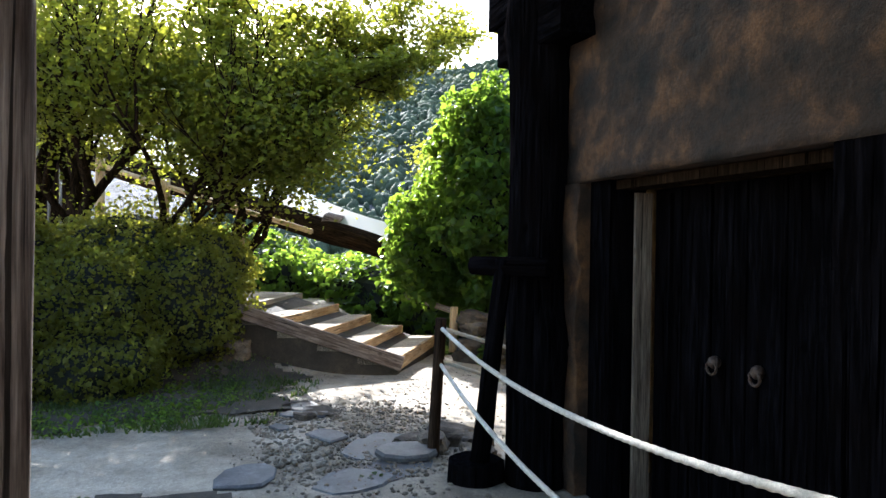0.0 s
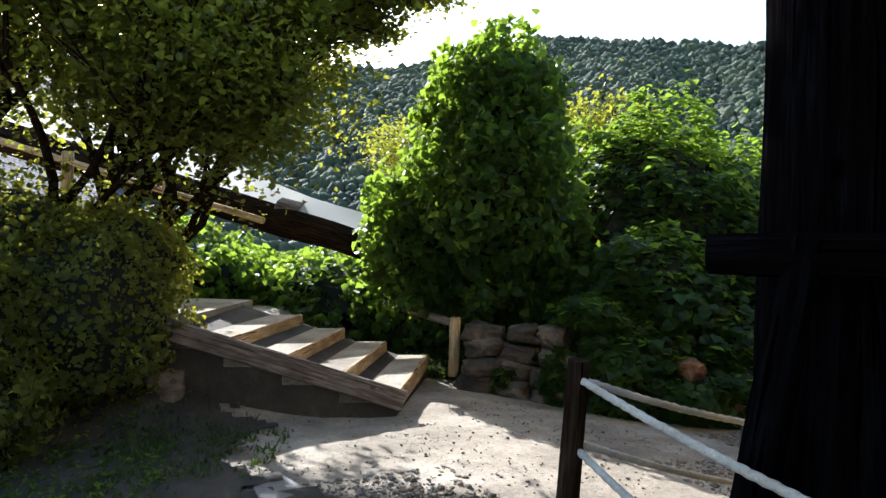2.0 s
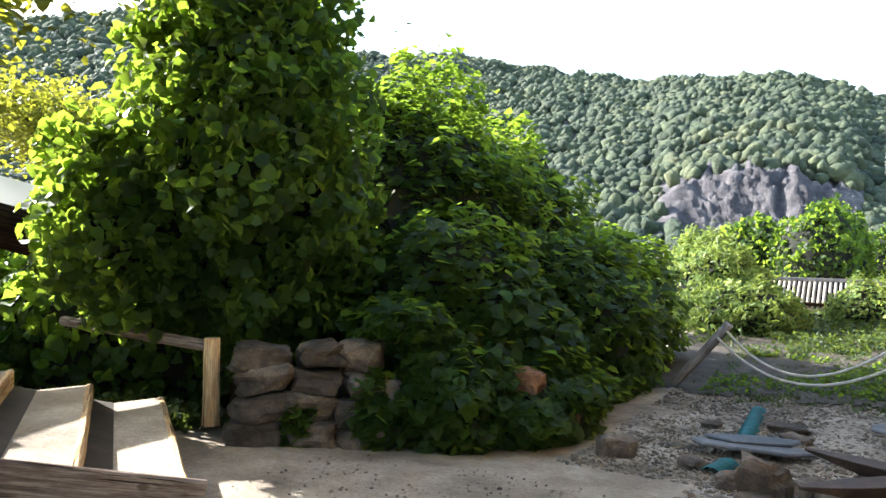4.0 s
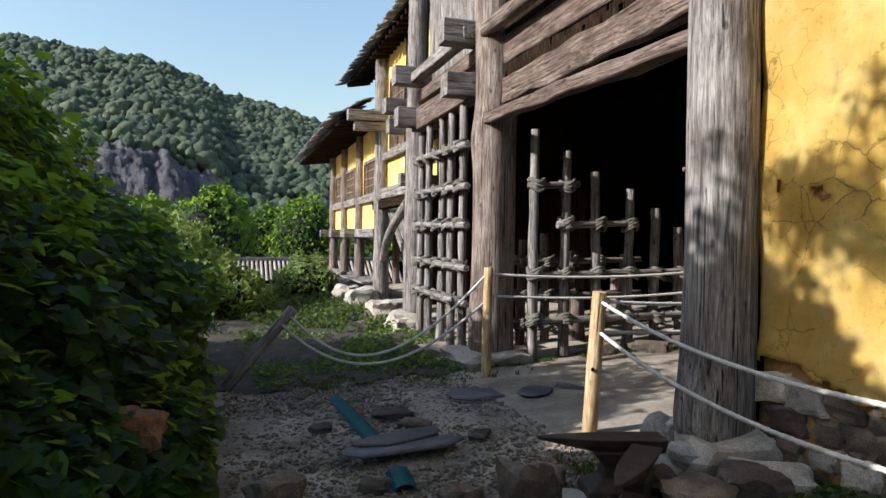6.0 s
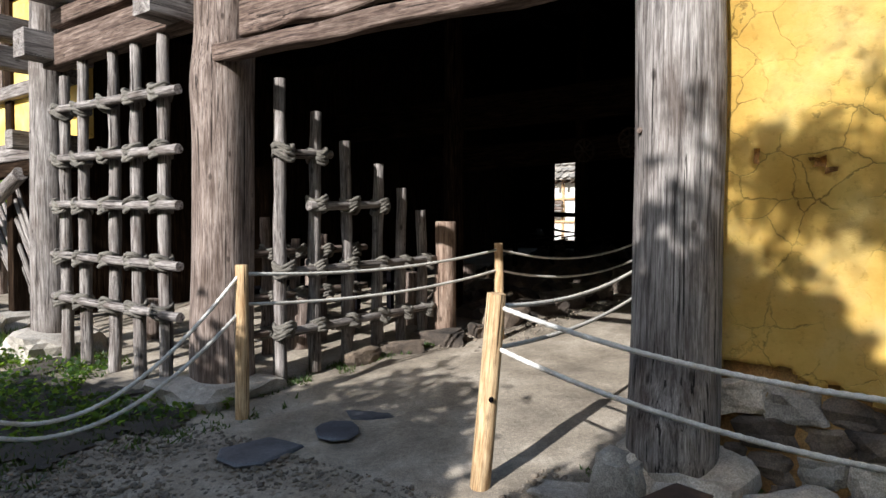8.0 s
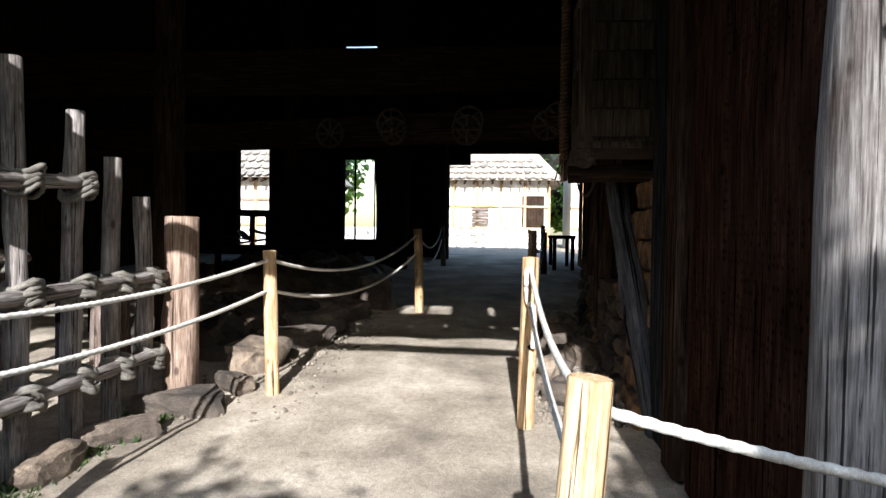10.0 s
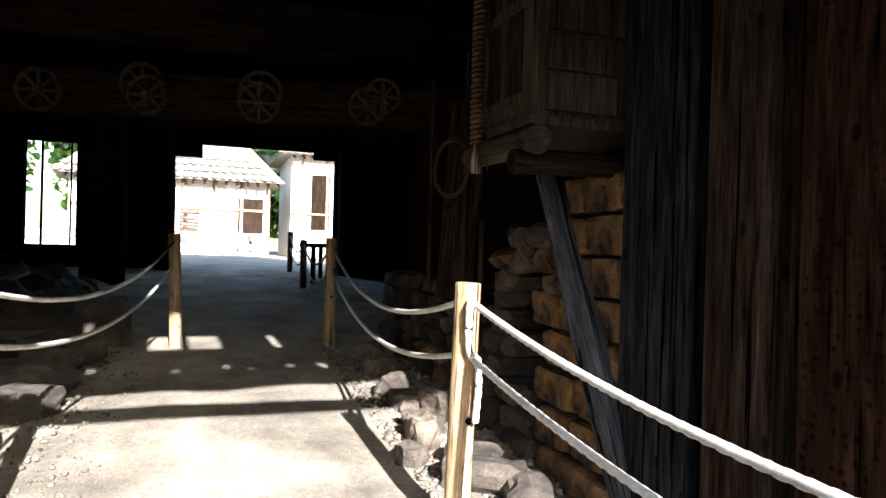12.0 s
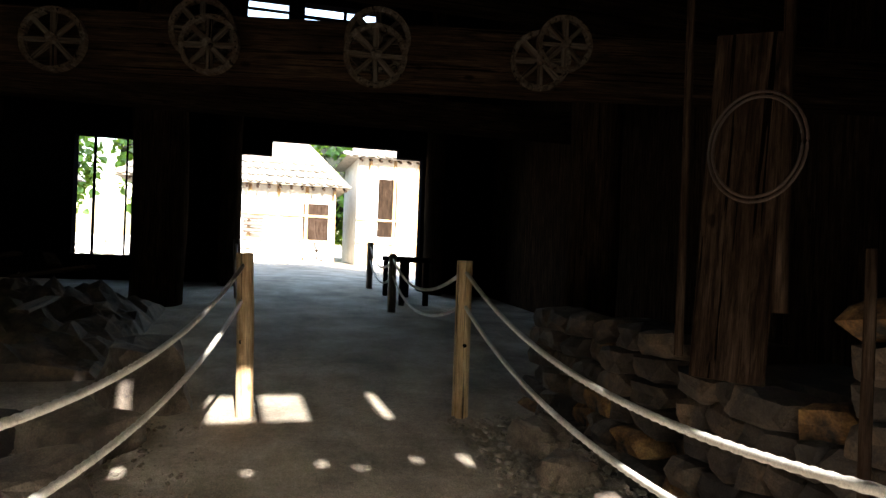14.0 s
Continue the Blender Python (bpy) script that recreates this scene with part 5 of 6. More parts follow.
def overhang(root_name, fork, centres, seed, nleaf, size=.07, mat=None):
    """Long limbs from a fork out to clumps of fine leaves, kept as further parts of the tree."""
    root = bpy.data.objects[root_name]
    rnd = random.Random(seed)
    rg = np.random.default_rng(seed)
    bm = bmesh.new()
    tips = []
    for c in centres:
        f, c = Vector(fork), Vector(c)
        mid = f.lerp(c, .5) + Vector((rnd.uniform(-.2, .2), rnd.uniform(-.2, .2), .25))
        pts = [f.lerp(mid, t).lerp(mid.lerp(c, t), t) for t in (0, .2, .4, .6, .8, 1)]
        rows = []
        for i, q in enumerate(pts):
            rr = .04 * (1 - .15 * i)
            rows.append([bm.verts.new(q + Vector((math.cos(a * 1.0472), math.sin(a * 1.0472), 0)) * rr) for a in range(6)])
        for a, b in zip(rows, rows[1:]):
            for k in range(6):
                bm.faces.new((a[k], a[(k + 1) % 6], b[(k + 1) % 6], b[k])).smooth = True
        for k in range(7):
            d = Vector((rnd.uniform(-1, 1), rnd.uniform(-1, 1), rnd.uniform(-.3, .5))).normalized()
            branch(bm, pts[-1 - k % 3].copy(), d, .016, .5, 1, rnd, tips)
    lm = part("limb", bm, W_DARK, root)
    lm["kind"] = "stuff"
    T = np.array([t[:] for t in tips])
    P = T[rg.integers(0, len(T), nleaf)] + rg.normal(size=(nleaf, 3)) * np.array([.17, .17, .06])
    N = rg.normal(size=P.shape) * .45 + np.array([0, 0, 1.0])
    ob = link("leaf_sprays", leaf_mesh("leaf_sprays", P, N, size, mat or L_MAPLE, rg), None, root)
    ob["kind"] = "stuff"


# The high sprays beyond y = 3 are added only to dapple the yellow wall.
overhang("maple_tree.001", (-5.3, .0, 2.7), [(-4.0, -.6, 3.9), (-4.2, .5, 3.6), (-3.9, 1.2, 4.1), (-3.8, 2.0, 4.3), (-4.2, 2.7, 4.5), (-4.6, 1.6, 4.9), (-4.2, .6, 5.0), (-4.4, 2.6, 5.4),
                                         (-4.5, 3.0, 5.0), (-4.4, 1.0, 5.9), (-4.8, 2.1, 5.9), (-4.7, 3.3, 5.6), (-5.0, 3.9, 5.7), (-4.3, -.3, 5.3), (-4.6, 1.8, 3.7)], 6, 38000, .06)
for i, (x, y, h) in enumerate([(-16, 15, 2.9), (-20, 11, 2.9)]):
    maple("woodland_tree", (x, y), [(.1, .2, 1), (-.3, -.1, 1)], h, .14, 20 + i, 15000, "dark leafy woodland tree beyond the slope", .13, .8)

# mid-distance trees beyond the tiled wall
r = np.random.default_rng(44)
for i in range(9):
    x, y = -6 + i * 2.3 + r.uniform(-1, 1), 48 + r.uniform(-5, 12)
    s = r.uniform(1.8, 2.6)
    leaf_thing("valley_tree", [(x, y, -1 + s * .9, s, s, s * 1.2), (x + .6, y + .5, .3 + s * .8, s * .7, s * .7, s)], 3000, .26, L_KUDZU, "rounded green tree in the valley behind the tiled wall", "tree", 60 + i, up=.2)

def soil_bed(name, x0, x1, y0, y1, seed):
    """Dark earth with a ragged outline lying on the ground, shade included in its colour."""
    bm = bmesh.new()
    st_ = .09
    nx_, ny_ = int((x1 - x0) / st_), int((y1 - y0) / st_)
    vs = {}

    def vert(i, j):
        if (i, j) not in vs:
            x, y = x0 + i * st_, y0 + j * st_
            vs[i, j] = bm.verts.new((x, y, g(x, y) + .022 + .012 * noise.noise((x * 6, y * 6, 3)) + .03 * noise.noise((x * 2.5, y * 2.5, seed))))
        return vs[i, j]

    for i in range(nx_):
        for j in range(ny_):
            e_ = min(i, nx_ - 1 - i, j, ny_ - 1 - j) * st_
            if e_ < .45 + .7 * noise.noise((i * .14, j * .14, seed)) + .3 * noise.noise((i * .5, j * .5, seed)):
                continue
            bm.faces.new((vert(i, j), vert(i + 1, j), vert(i + 1, j + 1), vert(i, j + 1))).smooth = True
    build(name, bm, SOIL)


# Beds that darken the pale ground where it lies shaded.
soil_bed("soil", -3.4, 1.5, 8.6, 20.0, 3)
soil_bed("soil", -4.2, -.2, -4.0, 1.5, 7)
soil_bed("soil", 1.2, 3.6, -2.6, .6, 11)

# grass and gravel
def scatter_grass(n, x0, x1, y0, y1, seed, h=.07, cond=None):
    rg = np.random.default_rng(seed)
    P = np.stack([rg.uniform(x0, x1, n), rg.uniform(y0, y1, n)], 1)
    keep = np.array([(noise.noise((a * 1.1, b * 1.1, seed)) + .6 * noise.noise((a * 4, b * 4, seed)) + rg.uniform(-.3, .3) > .12) and (cond is None or cond(a, b)) for a, b in P])
    P = P[keep]
    z = np.array([g(a, b) for a, b in P])
    m = len(P)
    a = rg.uniform(0, 6.28, m)
    hh = h * rg.uniform(.4, 1.3, m)
    w = .006 + hh * .12
    lean = rg.normal(size=(m, 2)) * hh[:, None] * .5
    d = np.stack([np.cos(a), np.sin(a)], 1) * w[:, None]
    b0 = np.concatenate([P - d, z[:, None]], 1)
    b1 = np.concatenate([P + d, z[:, None]], 1)
    t = np.concatenate([P + lean, (z + hh)[:, None]], 1)
    V = np.stack([b0, b1, t], 1).reshape(-1, 3)
    return V


gv = [scatter_grass(20000, -3.4, -.3, -2.6, 1.4, 1, .06, lambda a, b: b < 1.0 + (a + 1.4) * -.4 and b > -3), scatter_grass(9000, .6, 1.7, 3.2, 6.0, 2, .045), scatter_grass(16000, -1.6, 1.8, 8.6, 13.5, 3, .05, lambda a, b: a > -1.2 or b > 9.5),
      scatter_grass(26000, -2.5, 1.8, 13.5, 22, 4, .12), scatter_grass(9000, -8.5, -4.6, 2.8, 4.2, 6, .14), scatter_grass(4000, 1.6, 4.4, 8.9, 9.3, 7, .04)]
gv = np.concatenate(gv)
tagged(link("grass", mesh_np("grass", gv, np.arange(len(gv)), 3, L_GRASS), None, None), "short green grass and weeds along the path edges", "grass", kind="stuff")


def pebbles(n, areas, seed):
    rg = np.random.default_rng(seed)
    bm = bmesh.new()
    bmesh.ops.create_icosphere(bm, subdivisions=1, radius=1.0)
    base = np.array([v.co[:] for v in bm.verts])
    tri = np.array([[v.index for v in f.verts] for f in bm.faces])
    bm.free()
    V, F, c = [], [], 0
    for x0, x1, y0, y1, share, smax in areas:
        for _ in range(int(n * share)):
            x, y = rg.uniform(x0, x1), rg.uniform(y0, y1)
            s = .004 + smax * .5 * rg.random() ** 5
            v = base * (1 + .35 * rg.normal(size=(len(base), 1)) * .6) * s * np.array([1, rg.uniform(.6, 1), rg.uniform(.4, .8)])
            V.append(v + np.array([x, y, g(x, y) + s * .1]))
            F.append(tri + c)
            c += len(base)
    tagged(link("gravel", mesh_np("gravel", np.concatenate(V), np.concatenate(F).ravel(), 3, GRIT), None, None), "grey-brown gravel and stone chips strewn on the earth", "gravel", kind="stuff")


pebbles(38000, [(1.6, 5.2, -1.6, 1.9, .12, .05), (-1.7, .9, 5.3, 9.6, .5, .045), (-.6, 1.6, 3.6, 6.2, .14, .06), (-1.0, 1.6, .4, 2.2, .18, .06), (-3.0, 1.5, .2, 4.5, .12, .025), (4.2, 8.4, 5.4, 6.35, .16, .07), (4.0, 8.5, 8.0, 9.3, .06, .05)], 9)


def weeds(n, x0, x1, y0, y1, seed, size, h):
    rg = np.random.default_rng(seed)
    P = np.stack([rg.uniform(x0, x1, n), rg.uniform(y0, y1, n)], 1)
    k = np.array([noise.noise((a * .8, b * .8, seed + .5)) + .5 * noise.noise((a * 3, b * 3, seed)) > .05 for a, b in P])
    P = P[k]
    z = np.array([g(a, b) for a, b in P]) + rg.uniform(.01, h, len(P))
    P = np.concatenate([P, z[:, None]], 1)
    N = rg.normal(size=P.shape) * .5 + np.array([0, 0, 1.0])
    tagged(link("weeds", leaf_mesh("weeds", P, N, size, L_KUDZU if seed % 2 else L_GRASS, rg), None, None), "low green weeds with small round leaves by the path", "weeds", kind="stuff")


weeds(5000, -1.4, 1.6, 9.0, 13.0, 31, .05, .09)
weeds(9000, -2.6, 1.4, 12.5, 22, 32, .07, .2)
weeds(3500, .7, 1.6, 3.2, 5.4, 34, .035, .06)
weeds(3500, -3.3, -.4, -2.6, 1.0, 35, .04, .07)
weeds(2600, 1.4, 4.6, -1.5, 1.2, 38, .035, .03)
weeds(2200, -8.5, -4.4, 2.9, 4.3, 36, .06, .2)

# ---- yellow houses beyond the gate ----
def eave(name, p0, p1, depth, rise, n, seed, label):
    """A rough slate eave: boards, rafters and ragged slates."""
    root = thing(name, p0, "", "")
    tagged(root, kind="structure")
    P0, P1 = Vector(p0), Vector(p1)
    out = Vector((-1, 0, 0))
    rnd = random.Random(seed)
    bm = bmesh.new()
    v = [bm.verts.new(q) for q in (P0 + out * depth * .9, P1 + out * depth * .9, P1 + Vector((1.5, 0, rise * 2.2)), P0 + Vector((1.5, 0, rise * 2.2)))]
    bm.faces.new(v)
    bmesh.ops.solidify(bm, geom=bm.faces[:], thickness=.06)
    # Boards and rafters take dark woods so the underside's shade is in their colour.
    part("roof_board", bm, W_BLACK, root)
    L = (P1 - P0).length
    for i in range(int(L / .32)):
        q = P0.lerp(P1, (i + .5) * .32 / L)
        log("rafter", q + Vector((.2, 0, .0)), q + out * depth + Vector((0, 0, -.12)), .05, .045, W_DARK, root, seg=8, rings=4, seed=i)
    for r_ in range(3):
        i = 0
        s = 0
        while s < L:
            w = rnd.uniform(.22, .42)
            q = P0.lerp(P1, (s + w / 2) / L) + out * (depth * (1.02 - .3 * r_)) + Vector((0, 0, .06 + .16 * r_))
            me = slab_mesh(.5, w * 1.08, .035, rnd.randint(0, 999), 7)
            link("slate", me, SLATE, root, Matrix.Translation(q) @ Matrix.Rotation(rnd.uniform(-.25, .05) - .25, 4, "Y") @ Matrix.Rotation(rnd.uniform(-.2, .2), 4, "Z"))
            s += w
    return root


def window(x, y0, y1, z0, z1, n, name="window_1"):
    root = thing(name, (x, y0, z0), "", "")
    tagged(root, kind="structure")
    for lo, hi in (((x - .06, y0 - .06, z0 - .08), (x + .04, y1 + .06, z0)), ((x - .06, y0 - .06, z1), (x + .04, y1 + .06, z1 + .08)), ((x - .06, y0 - .06, z0), (x + .04, y0, z1)), ((x - .06, y1, z0), (x + .04, y1 + .06, z1))):
        box("window_frame", lo, hi, W_BROWN, root)
    # A black sheet paints the unlit room behind the bars.
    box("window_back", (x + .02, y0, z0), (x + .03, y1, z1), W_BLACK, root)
    for i in range(1, n):
        y = y0 + (y1 - y0) * i / n
        box("window_bar", (x - .03, y - .014, z0), (x, y + .014, z1), W_BROWN, root)
    for i in range(1, 4):
        z = z0 + (z1 - z0) * i / 4
        box("window_bar", (x - .036, y0, z - .014), (x - .008, y1, z + .014), W_BROWN, root)


# tall section next to the gate
HX = 1.95
box("wall_yellow", (HX, 13.1, 2.75), (HX + .2, 17.5, 6.3), PLASTER)
window(HX - .01, 15.3, 16.5, 3.65, 5.15, 10)
beam("sill_beam", (HX - .06, 13.1, 3.5), (HX - .06, 17.4, 3.5), .14, .18, W_GREY)
beam("sill_beam", (HX - .1, 13.0, 2.62), (HX - .1, 17.6, 2.62), .22, .24, W_GREY)
beam("sill_beam", (HX - .1, 13.0, 2.38), (HX - .1, 17.6, 2.38), .24, .2, W_DARK)
beam("beam_end", (1.45, 13.9, 2.72), (2.1, 13.9, 2.72), .24, .24, W_GREY)
log("wall_post", (1.85, 17.1, -.1), (1.85, 17.1, 6.2), .2, .17, W_GREY, seg=16, knots=1)
for k in range(9):
    log("brace_pole", (1.85 + .06 * k, 13.4 + k * .3, .3 + .1 * (k % 3)), (1.95, 15.0 + k * .22, 2.2), .045, .03, W_GREY, seg=8)
log("brace_pole", (1.7, 14.2, 2.3), (1.85, 16.9, 1.1), .1, .08, W_GREY, seg=12, bow=.1)
box("wall_back", (5.0, 13.1, -.1), (5.2, 17.5, 2.6), W_DARK)
eave("roof_high", (1.9, 13.2, 5.95), (1.9, 20.2, 5.85), .42, .3, 10, 1, "")
# lower section
box("wall_yellow", (HX, 17.5, 1.8), (HX + .2, 24.8, 4.5), PLASTER)
for y0, y1 in ((17.85, 19.4), (20.8, 22.1), (22.9, 24.2)):
    window(HX - .01, y0, y1, 2.75, 3.55, 12)
beam("sill_beam", (HX - .05, 17.5, 2.62), (HX - .05, 24.8, 2.62), .14, .2, W_GREY)
beam("sill_beam", (HX - .1, 17.5, 1.72), (HX - .1, 25.0, 1.72), .24, .22, W_GREY)
for y in (20.0, 22.4, 24.7):
    log("wall_post", (HX - .05, y, -.3), (HX - .05, y, 4.4), .15, .13, W_BROWN, seg=12)
    beam("beam_end", (1.45, y, 1.72), (2.1, y, 1.72), .22, .24, W_GREY)
    log("wall_post", (HX + 1.6, y, -.3), (HX + 1.6, y, 1.8), .13, .12, W_BROWN, seg=12)
for k in range(4):
    beam("deck_board", (1.55 + k * .2, 17.5, .5), (1.55 + k * .2, 24.5, .48), .18, .05, W_GREY)
box("floor_over", (HX, 17.5, 1.62), (6.2, 24.8, 1.78), W_DARK)
eave("roof_low", (1.9, 17.3, 4.5), (1.9, 26.4, 4.35), 1.0, .3, 14, 2, "")
beam("beam_end", (1.0, 17.0, 4.45), (2.1, 17.0, 4.45), .26, .24, W_GREY)
beam("beam_end", (1.15, 17.0, 4.2), (2.1, 17.0, 4.2), .2, .2, W_GREY)
stones("pale_rock", [(1.4, 17.0, .4, .4, .3), (1.2, 18.0, .3, .3, .3), (1.5, 19.4, .3, .4, .35), (1.3, 21.0, .35, .4, .5), (1.3, 14.6, .3, .3, .25)], "whitish boulder at the foot of the timber house", "rock", PALE)

# tiled wall across the far end
tw = thing("tiled_wall", (0, 24, -.6), "", "")
tagged(tw, kind="structure")
box("wall_body", (-8, 27.0, -1.8), (5, 27.5, .1), WHITEWASH, tw)
box("ridge", (-8, 27.1, .70), (5, 27.4, .81), SLATE, tw)
for k in range(80):
    x = -7.9 + k * .16
    log("roof_tile", (x, 27.2, .70), (x, 26.0, -.12), .055, .055, THATCH, tw, seg=8, rings=1, seed=1)
bm = bmesh.new()
bm.faces.new([bm.verts.new(p) for p in ((-8, 27.2, .68), (-8, 26.0, -.16), (5, 26.0, -.16), (5, 27.2, .68))])
bmesh.ops.solidify(bm, geom=bm.faces[:], thickness=.05)
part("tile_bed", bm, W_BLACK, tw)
for z in (.25, .55):
    log("field_rail", (-1.6, 20.2, z - .2), (1.4, 20.6, z - .2), .05, .05, W_DARK, None, "dark round rail of a low field fence", "rail")

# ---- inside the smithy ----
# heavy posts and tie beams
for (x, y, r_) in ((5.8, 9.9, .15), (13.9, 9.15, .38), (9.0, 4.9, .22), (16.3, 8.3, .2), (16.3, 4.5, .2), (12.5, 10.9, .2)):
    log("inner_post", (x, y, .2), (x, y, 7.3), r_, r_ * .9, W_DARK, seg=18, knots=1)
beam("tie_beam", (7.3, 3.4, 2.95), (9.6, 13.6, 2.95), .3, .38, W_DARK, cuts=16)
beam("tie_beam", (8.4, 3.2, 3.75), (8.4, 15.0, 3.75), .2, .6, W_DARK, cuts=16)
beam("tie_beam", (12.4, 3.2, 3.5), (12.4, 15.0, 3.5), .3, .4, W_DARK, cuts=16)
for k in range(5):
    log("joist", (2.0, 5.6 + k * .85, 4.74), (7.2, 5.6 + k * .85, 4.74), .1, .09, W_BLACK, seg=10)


def wheel(x, y, z, R, tilt):
    m = Matrix.Translation((x, y, z)) @ Matrix.Rotation(tilt, 4, "Z") @ Matrix.Rotation(math.pi / 2, 4, "Y")
    root = thing("spoked_wheel", (x, y, z), "small pale wooden spoked wheel hanging from the tie beam", "wheel", "hanging wheels", m)
    bm = bmesh.new()
    n = 32
    prof = ((R, -.025), (R, .025), (R * .84, .02), (R * .84, -.02))
    rows = [[bm.verts.new((a * math.cos(k * 6.2832 / n), a * math.sin(k * 6.2832 / n), h)) for a, h in prof] for k in range(n)]
    for k in range(n):
        a, b = rows[k], rows[(k + 1) % n]
        for j in range(4):
            bm.faces.new((a[j], b[j], b[(j + 1) % 4], a[(j + 1) % 4]))
    part("rim", bm, W_WHEEL, root, m=m)
    part("hub", log_bm(.09, R * .18, R * .16, seg=14, rings=2, seed=1), W_WHEEL, root, m=m @ Matrix.Translation((0, 0, -.045)))
    for k in range(8):
        mm = m @ Matrix.Rotation(k * math.pi / 4, 4, "Z") @ Matrix.Rotation(math.pi / 2, 4, "Y") @ Matrix.Translation((0, 0, R * .15))
        part("spoke", beam_bm(R * .72, 0.03, .03, seed=k, cuts=1, bevel=.004), W_WHEEL, root, m=mm)


for x, y, z, R, t in ((8.02, 8.08, 2.98, .2, -.2), (7.93, 8.03, 2.87, .18, -.3), (7.72, 7.05, 2.95, .2, -.2), (7.66, 7.07, 2.84, .19, -.1), (8.3, 8.97, 2.9, .2, -.2), (7.45, 6.1, 2.86, .18, -.3), (7.4, 5.97, 2.96, .17, -.1)):
    wheel(x, y, z, R, t)
# wire hoops, tools
for R in (.2, .22):
    pts = [(5.95 + R * .9 * math.cos(a * .21), 5.8 + R * .3 * math.cos(a * .21), 2.15 + R * math.sin(a * .21)) for a in range(31)]
    tagged(link("wire_hoop", rope_mesh(pts, .006, 9, 6, .02), IRON, None), "thin rusty wire hoop hanging on the wall", "hoop")
beam("leaning_board", (6.3, 5.62, 1.15), (6.34, 5.5, 2.75), .32, .05, W_RED, None, "wide dark reddish board standing behind the wire hoops", "board", roll=.5)
log("long_tool", (6.4, 5.8, 1.25), (6.4, 5.8, 2.9), .02, .018, W_RED, None, "long reddish wooden tool handle hanging down", "tool")
log("long_tool", (5.45, 5.75, .75), (5.45, 5.75, 1.75), .02, .018, W_RED, None, "straight reddish wooden pole standing on the stones", "tool")
log("long_tool", (5.9, 5.7, 1.5), (5.9, 5.7, 3.0), .03, .02, W_RED, None, "hanging wooden tool handle in the gloom", "tool")

# cabinet on a bracket, slanting brace, baked clay hearth
cab = thing("wall_cabinet", (4.4, 5.8, 2.05), "old grey-brown wooden cabinet with panelled door on a bracket beam", "cabinet")
box("body", (4.1, 5.25, 2.2), (4.75, 6.0, 3.35), W_CAB, cab)
for z in (2.25, 2.45, 2.65, 2.85, 3.05):
    box("side_board", (4.085, 5.3, z), (4.098, 5.95, z + .185), W_CAB, cab)
box("door", (4.2, 6.0, 2.3), (4.65, 6.02, 3.3), W_RED, cab)
for lo, hi in (((4.1, 6.0, 2.2), (4.2, 6.035, 3.35)), ((4.65, 6.0, 2.2), (4.75, 6.035, 3.35)), ((4.2, 6.0, 2.2), (4.65, 6.035, 2.3)), ((4.4, 6.021, 2.3), (4.46, 6.04, 3.3))):
    box("frame", lo, hi, W_CAB, cab)
for z in (2.3, 2.78, 3.24):
    box("frame", (4.2, 6.021, z), (4.65, 6.036, z + .05), W_CAB, cab)
box("frame", (4.07, 5.2, 2.17), (4.78, 6.05, 2.215), W_CAB, cab)
rp = thing("wrapped_pole", (4.74, 6.1, 1.96), "orange-brown pole wound with straw rope hanging at the cabinet corner", "pole")
log("pole", (4.74, 6.1, 1.98), (4.74, 6.1, 3.4), .028, .03, W_OLDPINE, rp, seg=10)
link("rope_winding", rope_mesh([(4.74 + .032 * math.cos(i * .7), 6.1 + .032 * math.sin(i * .7), 2.14 + i * .0032) for i in range(390)], .013, .03, 5, .03), STRAW, rp)
for i in range(14):
    a_ = i * .449
    log("frayed_end", (4.74 + .02 * math.cos(a_), 6.1 + .02 * math.sin(a_), 2.16), (4.74 + .07 * math.cos(a_), 6.1 + .07 * math.sin(a_), 1.97 + .03 * (i % 3)), .006, .003, STRAW, rp, seg=5, rings=2, seed=i)
log("bracket_beam", (4.2, 6.0, 2.1), (4.98, 6.02, 2.1), .075, .07, W_CAB, None, "short round bracket beam under the cabinet", "beam", seg=14)
log("bracket_beam", (4.28, 5.0, 2.0), (4.28, 6.1, 1.99), .06, .06, W_DARK, None, "second bracket beam carrying the cabinet", "beam", seg=12)
beam("slanting_brace", (4.04, 5.5, .2), (4.6, 5.74, 2.05), .16, .12, W_SHADEBRACE, None, "dark grey timber brace slanting up to the cabinet", "timber", cuts=10, wear=.03, bevel=.03)
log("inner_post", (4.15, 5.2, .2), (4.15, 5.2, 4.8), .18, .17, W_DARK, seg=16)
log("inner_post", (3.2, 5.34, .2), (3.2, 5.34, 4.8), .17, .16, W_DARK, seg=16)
cab.location.x += .12
hearth = thing("stone_hearth", (5.4, 5.3, .3), "rubble hearth wall of soot and orange baked clay", "hearth")
k = 0
rnd = random.Random(4)
def hearth_top(x):
    return 2.1 if x < 4.6 else 1.75 if x < 5.7 else 1.2 if x < 6.7 else -9 if x < 7.0 else 1.3
for row in range(13):
    x = 4.28
    while x < 8.6:
        w = rnd.uniform(.12, .34)
        z = .3 + .15 * row
        hole = ((x + w / 2 - 5.2) / .33) ** 2 + ((z - 1.05) / .42) ** 2 < 1
        if z < hearth_top(x + w / 2) and not hole and x > 4.82:
            yy = 5.38 + max(0, .8 - z) * .25 + rnd.uniform(-.05, .05)
            mt = CLAY if rnd.random() < .08 else SOOT
            link("hearth_stone", rock_mesh((w / 2 + .015, .17, .09), 500 + k, 2, .3, .5), mt, hearth, Matrix.Translation((x + w / 2, yy, z)) @ Matrix.Rotation(rnd.uniform(-.2, .2), 4, "Y"))
        x += w
        k += 1
